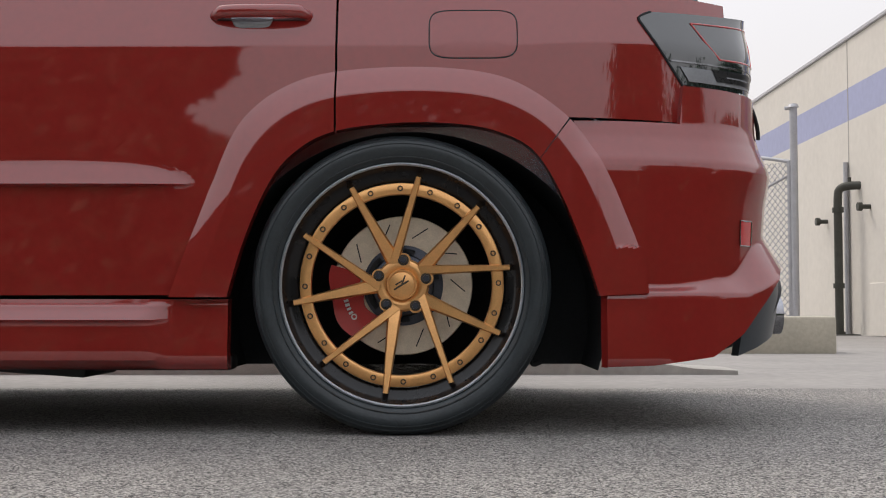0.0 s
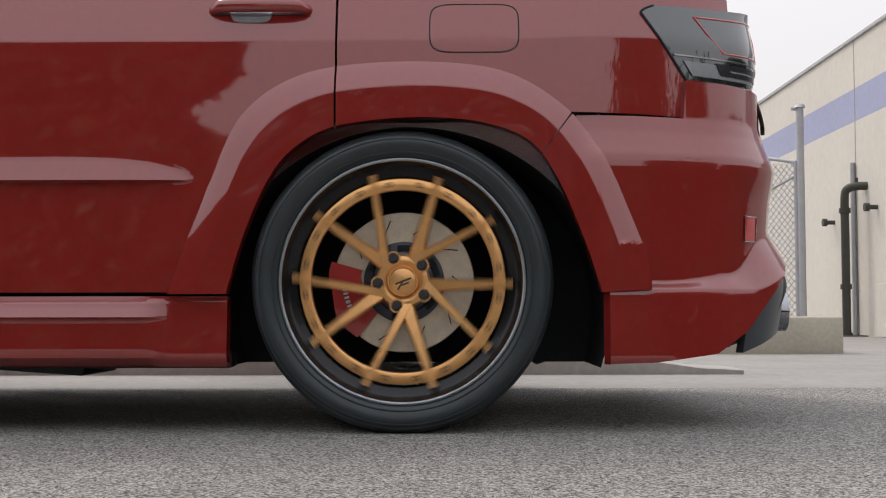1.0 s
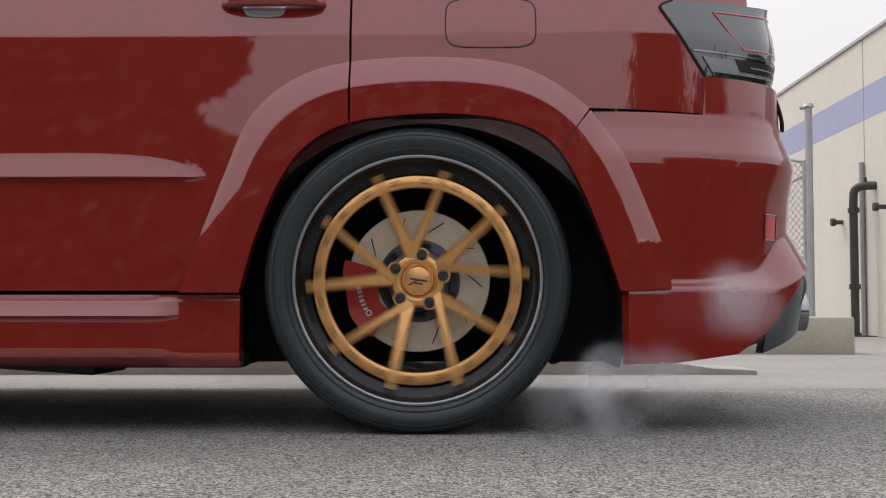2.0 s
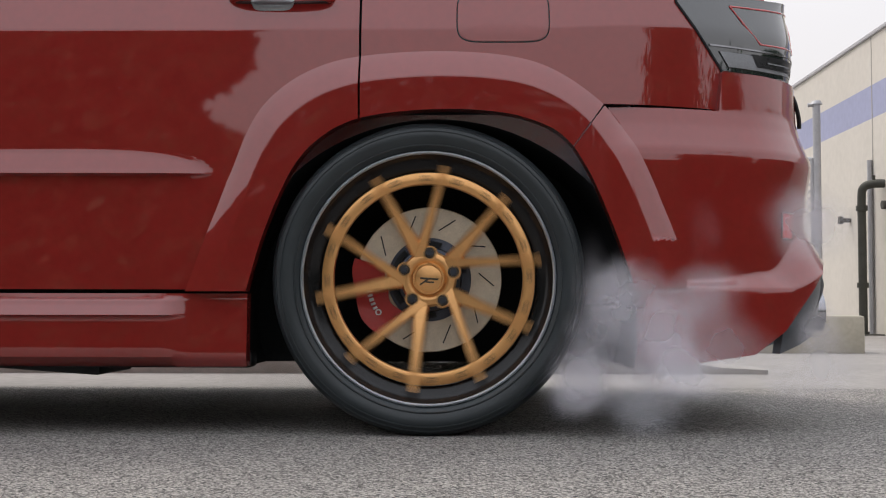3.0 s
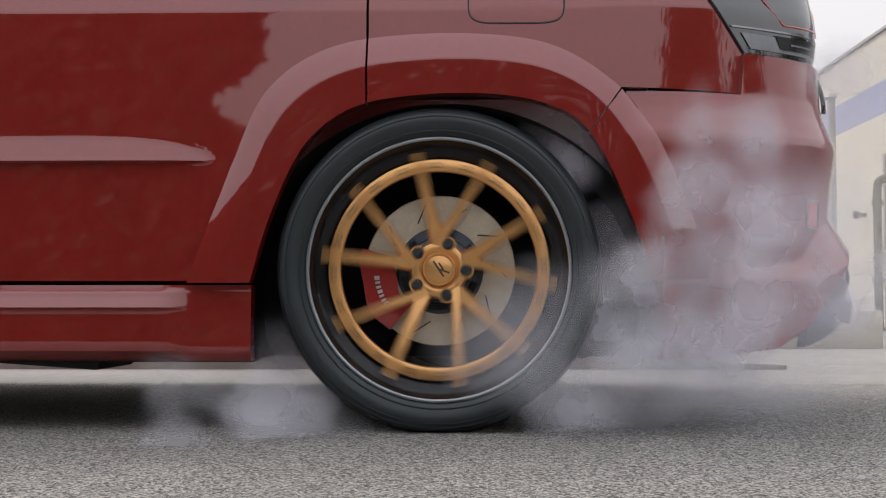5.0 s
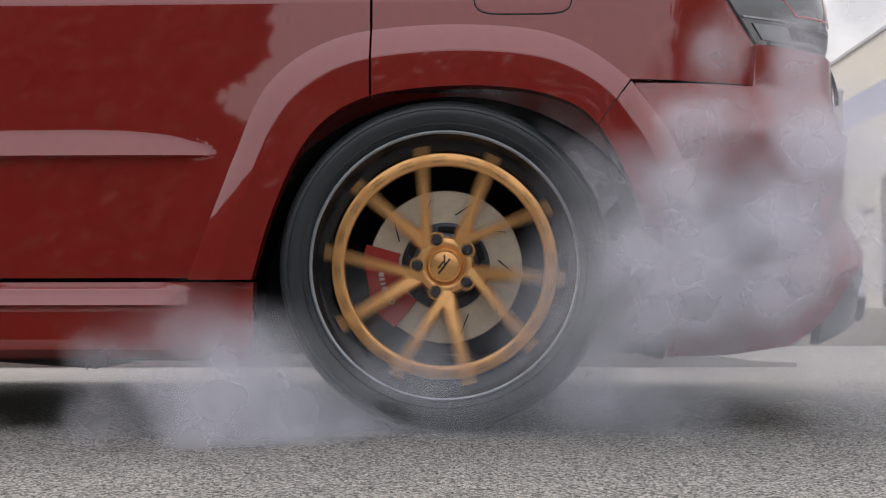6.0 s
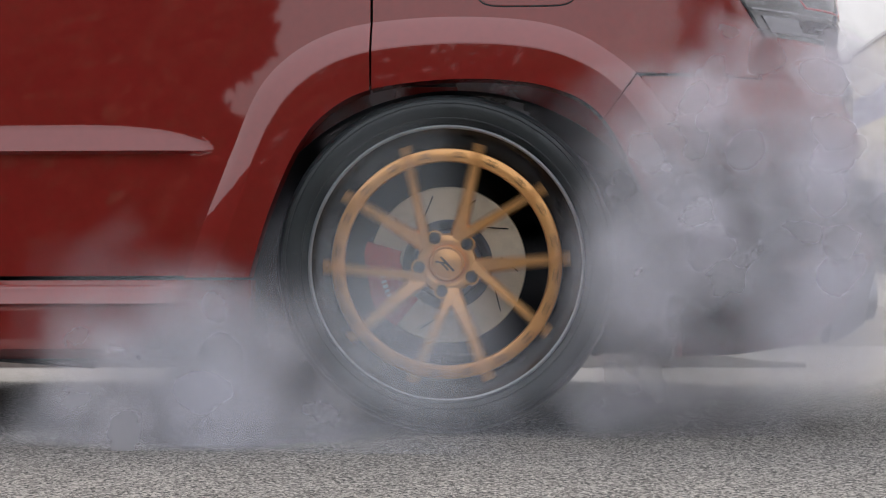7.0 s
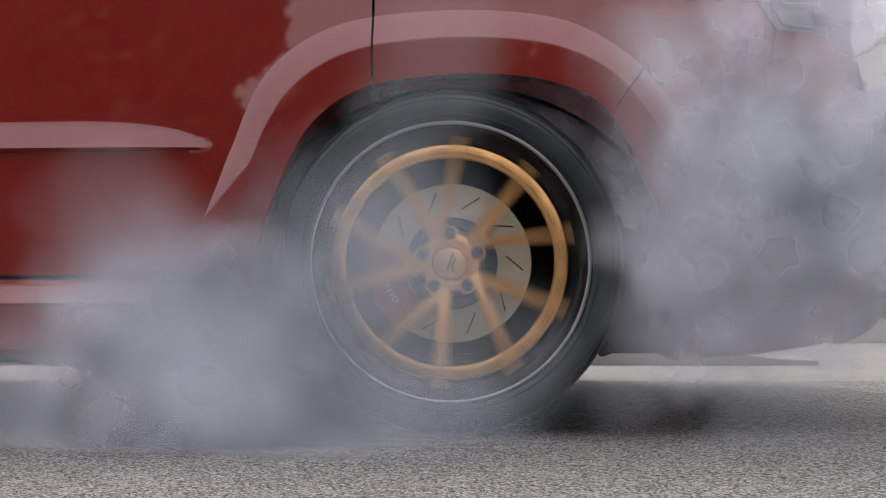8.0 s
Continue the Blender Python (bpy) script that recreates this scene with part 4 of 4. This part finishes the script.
# ---- tyre smoke, in soft drifting puffs ----
def smoke_material(name, colour, density, scale, tear=2.0, through=0.12):
    m = bpy.data.materials.new(name)
    m.use_nodes = True
    t = m.node_tree
    for n in list(t.nodes):
        if n.type == "BSDF_PRINCIPLED":
            t.nodes.remove(n)
    out = t.nodes["Material Output"]
    dif, tra, both = t.nodes.new("ShaderNodeBsdfDiffuse"), t.nodes.new("ShaderNodeBsdfTranslucent"), t.nodes.new("ShaderNodeMixShader")
    both.inputs[0].default_value = through
    dif.inputs[0].default_value = tra.inputs[0].default_value = (*colour, 1)
    t.links.new(dif.outputs[0], both.inputs[1])
    t.links.new(tra.outputs[0], both.inputs[2])
    clear, mix = t.nodes.new("ShaderNodeBsdfTransparent"), t.nodes.new("ShaderNodeMixShader")
    # each wisp thins out to its rim, and is torn by two scales of noise
    uv = t.nodes.new("ShaderNodeUVMap")
    off = t.nodes.new("ShaderNodeVectorMath")
    off.operation = "SUBTRACT"
    off.inputs[1].default_value = (0.5, 0.5, 0)
    ln = t.nodes.new("ShaderNodeVectorMath")
    ln.operation = "LENGTH"
    fall = t.nodes.new("ShaderNodeMapRange")
    fall.interpolation_type = "SMOOTHERSTEP"
    fall.inputs["From Min"].default_value, fall.inputs["From Max"].default_value = 0.495, 0.0
    t.links.new(uv.outputs[0], off.inputs[0])
    t.links.new(off.outputs[0], ln.inputs[0])
    t.links.new(ln.outputs["Value"], fall.inputs["Value"])
    tc, info, add = t.nodes.new("ShaderNodeTexCoord"), t.nodes.new("ShaderNodeObjectInfo"), t.nodes.new("ShaderNodeVectorMath")
    add.operation = "ADD"
    far = t.nodes.new("ShaderNodeMath")
    far.operation = "MULTIPLY"
    far.inputs[1].default_value = 40
    t.links.new(info.outputs["Random"], far.inputs[0])
    t.links.new(tc.outputs["Object"], add.inputs[0])
    t.links.new(far.outputs[0], add.inputs[1])
    no = t.nodes.new("ShaderNodeTexNoise")
    no.inputs["Scale"].default_value, no.inputs["Detail"].default_value, no.inputs["Distortion"].default_value = scale, 7, 0.3
    t.links.new(add.outputs[0], no.inputs["Vector"])
    # density: the fall to the rim shifted by the noise, so that the outline billows
    body, shift, torn = t.nodes.new("ShaderNodeMath"), t.nodes.new("ShaderNodeMath"), t.nodes.new("ShaderNodeMapRange")
    body.operation, shift.operation, torn.interpolation_type = "MULTIPLY_ADD", "MULTIPLY_ADD", "SMOOTHSTEP"
    body.inputs[1].default_value = 1.0
    shift.inputs[1].default_value, shift.inputs[2].default_value = tear, -0.5 * tear
    t.links.new(no.outputs[0], shift.inputs[0])
    t.links.new(fall.outputs[0], body.inputs[0])
    t.links.new(shift.outputs[0], body.inputs[2])
    torn.inputs["From Min"].default_value, torn.inputs["From Max"].default_value = 0.06, 1.15
    t.links.new(body.outputs[0], torn.inputs["Value"])
    rim = t.nodes.new("ShaderNodeMapRange")
    rim.inputs["From Min"].default_value, rim.inputs["From Max"].default_value = 0.0, 0.3
    t.links.new(fall.outputs[0], rim.inputs["Value"])
    a1, a2 = t.nodes.new("ShaderNodeMath"), t.nodes.new("ShaderNodeMath")
    a1.operation = a2.operation = "MULTIPLY"
    a2.inputs[1].default_value = density
    t.links.new(rim.outputs[0], a1.inputs[0])
    t.links.new(torn.outputs[0], a1.inputs[1])
    t.links.new(a1.outputs[0], a2.inputs[0])
    t.links.new(a2.outputs[0], mix.inputs[0])
    t.links.new(clear.outputs[0], mix.inputs[1])
    t.links.new(both.outputs[0], mix.inputs[2])
    t.links.new(mix.outputs[0], out.inputs[0])
    return m


def puff_mesh(name, radius, wisps, mat, seed):
    """A rigid puff: curved wisps tumbled round its middle."""
    rng = random.Random(seed)
    me = bpy.data.meshes.new(name)
    verts, faces, uvs = [], [], []
    n = 5
    for k in range(wisps):
        c = Vector((rng.gauss(0, 0.38), rng.gauss(0, 0.12), rng.gauss(0, 0.38))) * radius
        q = (Euler((math.pi / 2 + rng.gauss(0, 0.08), 0, rng.gauss(0, 0.08))).to_matrix() @ Euler((0, 0, rng.uniform(0, 6.3))).to_matrix())
        size, bend = radius * rng.uniform(0.75, 1.25), rng.uniform(-0.06, 0.06)
        b = len(verts)
        for i in range(n + 1):
            for j in range(n + 1):
                u, v = i / n * 2 - 1, j / n * 2 - 1
                verts.append(c + q @ Vector((u * size, v * size * 0.8, bend * size * (u * u + v * v * 0.6 + 0.5 * u * v))))
        for i in range(n):
            for j in range(n):
                f = (i * (n + 1) + j, (i + 1) * (n + 1) + j, (i + 1) * (n + 1) + j + 1, i * (n + 1) + j + 1)
                faces.append(tuple(b + w for w in f))
                uvs += [((w // (n + 1)) / n, (w % (n + 1)) / n) for w in f]
    me.from_pydata(verts, [], faces)
    layer = me.uv_layers.new(name="wisp")
    for k, w in enumerate(uvs):
        layer.data[k].uv = w
    me.materials.append(mat)
    me.shade_smooth()
    return me


SMOKE_DENSE = smoke_material("dense_smoke", (0.91, 0.89, 0.97), 0.29, 8.0, 1.7)
SMOKE_SOFT = smoke_material("soft_smoke", (0.89, 0.89, 0.97), 0.21, 6.0, 1.75)
SMOKE_THIN = smoke_material("thin_smoke", (0.86, 0.89, 0.99), 0.18, 4.5, 1.6)
SMOKE_VEIL = smoke_material("smoke_veil", (0.82, 0.89, 0.96), 0.15, 3.0, 1.2)
# the cream colour carries the sunlight on the smoke behind the car
SMOKE_SUN_TINT = smoke_material("sun_tinted_smoke", (0.95, 0.92, 0.85), 0.15, 1.5, 1.0, 0.5)
PUFFS = {
    "s": [puff_mesh("small_puff", 0.15, 2, SMOKE_DENSE, 10 + k) for k in range(8)],
    "m": [puff_mesh("puff", 0.25, 2, SMOKE_SOFT, 20 + k) for k in range(8)],
    "l": [puff_mesh("large_puff", 0.36, 2, SMOKE_THIN, 30 + k) for k in range(8)],
    "v": [puff_mesh("veil_puff", 0.42, 1, SMOKE_VEIL, 40 + k) for k in range(6)],
    "h": [puff_mesh("haze_puff", 0.75, 1, SMOKE_SUN_TINT, 50 + k) for k in range(6)],
}
SMOKE = []


def puff(size, start, store, path, label, rng):
    """A puff that waits in the dark inside the car until start, then follows path(age)."""
    ob = new("smoke_puff", rng.choice(PUFFS[size]))
    tagged(ob, label, "smoke", "tyre smoke")
    spin = [rng.uniform(-2, 2), rng.uniform(-25, 25), rng.uniform(-2, 2)]
    first = [rng.uniform(-8, 8), rng.uniform(0, 360), rng.uniform(-8, 8)]
    rows = []
    if start > 0.5:
        rows.append((0.0, pose(*store, *first)))
    rows.append((max(start - 0.3, 0.05) if start > 0.5 else 0.0, pose(*store, *first)))
    t = start
    while True:
        age = t - start
        x, y, z = path(age)
        rows.append((t, pose(x, y, z, *[f + s * age for f, s in zip(first, spin)])))
        if t >= 8.0:
            break
        t = min(round((t + 0.3) * 30) / 30, 8.0)
    SMOKE.append((ob, rows))


rng = random.Random(5)


def rear_plume(start, size, near=False):
    """Thrown back off the tread, slowing, then curling up past the bumper."""
    late = smoothstep(3.0, 5.5, start)
    reach, lift, out = rng.uniform(0.02, 0.55), rng.uniform(0.05, 0.20), rng.uniform(-0.22, -0.10)
    if near:
        reach, lift = 0.25 * reach, 0.4 * lift
    wave, ph = rng.uniform(0.01, 0.03), rng.uniform(0, 6.3)
    z0 = rng.uniform(0.03, 0.12) + 0.10 * late * rng.random()

    def path(age):
        k = 1 - math.exp(-age / 0.40)
        x = 0.30 + (0.06 if size == "s" else 0.12) + reach * k + 0.035 * age + wave * math.sin(age * 2.2 + ph)
        y = 0.12 + (out - 0.12) * min(1, k * 1.3)
        z = z0 + (0.12 + 0.12 * late) * k + lift * max(0, age - 0.1) * (1.0 - 0.5 * reach)
        return x, y, z

    puff(size, start, (0.72, 0.95, 0.70), path, "soft grey puff of tyre smoke thrown back past the bumper", rng)


def well_plume(start, size):
    """Rises in the wheel well round the tyre."""
    a0, dep = rng.uniform(-0.5, -0.2), rng.uniform(0.02, 0.10)
    sp = rng.uniform(0.5, 0.8)

    def path(age):
        a = min(a0 + sp * age, 2.8)
        r = 0.44 + 0.02 * math.sin(age * 3)
        return r * math.cos(a), dep, HUB_Z + r * math.sin(a)

    puff(size, start, (0.72, 0.95, 0.70), path, "grey tyre smoke curling up inside the wheel arch", rng)


def front_roll(start, size):
    """Rolls forward along the ground under the sill and swells upward."""
    late = smoothstep(4.6, 6.8, start)
    reach, lift, out = rng.uniform(0.0, 0.50), rng.uniform(0.0, 0.12), rng.uniform(-0.34, -0.14)
    wave, ph = rng.uniform(0.01, 0.04), rng.uniform(0, 6.3)

    def path(age):
        k = 1 - math.exp(-age / 0.8)
        x = -0.27 - reach * k - 0.012 * age + wave * math.sin(age * 1.6 + ph)
        y = 0.10 + (out - 0.10) * min(1, k * 1.5)
        z = 0.01 + 0.04 * late * k + lift * max(0, age - 0.5) * (1.2 - reach)
        return x, y, min(z, 0.36 - 0.25 * reach)

    puff(size, start, (-0.9, 0.95, 0.75), path, "blue-grey tyre smoke rolling along the ground under the sill", rng)


def veil(start, size):
    """Thin smoke drifting up across the wheel's face."""
    x0, lift = rng.uniform(-0.42, 0.12), rng.uniform(0.10, 0.30)

    def path(age):
        return x0 + 0.03 * math.sin(age + x0 * 9), 0.14 - 0.36 * min(1, age / 0.5), 0.05 + lift * age

    puff(size, start, (-0.9, 0.95, 0.75), path, "thin veil of tyre smoke drifting across the wheel", rng)


def back_haze(start, size):
    """Thin haze left hanging behind the car, its sunlight put into a warm tint."""
    x0, y0, lift = rng.uniform(1.3, 2.8), rng.uniform(1.2, 3.6), rng.uniform(0.02, 0.12)

    def path(age):
        k = 1 - math.exp(-age / 0.9)
        return 0.9 + (x0 - 0.9) * k, 0.9 + (y0 - 0.9) * k, 0.35 + 0.10 * k + lift * age

    puff(size, start, (0.0, 1.0, 0.72), path, "thin haze of tyre smoke hanging behind the car, tinted as if sunlit", rng)


for k in range(3):
    rear_plume(1.35 + 0.25 * k, "s")
for k in range(9):
    rear_plume(2.0 + 0.13 * k, "s")
for k in range(26):
    rear_plume(3.1 + 0.185 * k, "s")
for k in range(4):
    rear_plume(2.8 + 0.4 * k, "m")
for k in range(26):
    rear_plume(4.3 + 0.14 * k, "m")
for k in range(6):
    rear_plume(5.0 + 0.45 * k, "l")
for k in range(11):
    rear_plume(4.9 + 0.26 * k, "m" if k % 2 else "s", True)
for k in range(9):
    well_plume(3.4 + 0.45 * k, "s")
for k in range(8):
    front_roll(4.1 + 0.2 * k, "s")
for k in range(26):
    front_roll(4.9 + 0.115 * k, "m")
for k in range(15):
    front_roll(5.5 + 0.155 * k, "l")
for k in range(10):
    veil(5.9 + 0.2 * k, "v")
for k in range(16):
    back_haze(3.2 + 0.26 * k, "h")


def motions():
    turning(rear_wheel, (0.0, 0.0, HUB_Z))
    turning(far_wheel, (0.0, 1.96, HUB_Z), True)
    for ob, rows in SMOKE:
        walk(ob, rows)


motions()
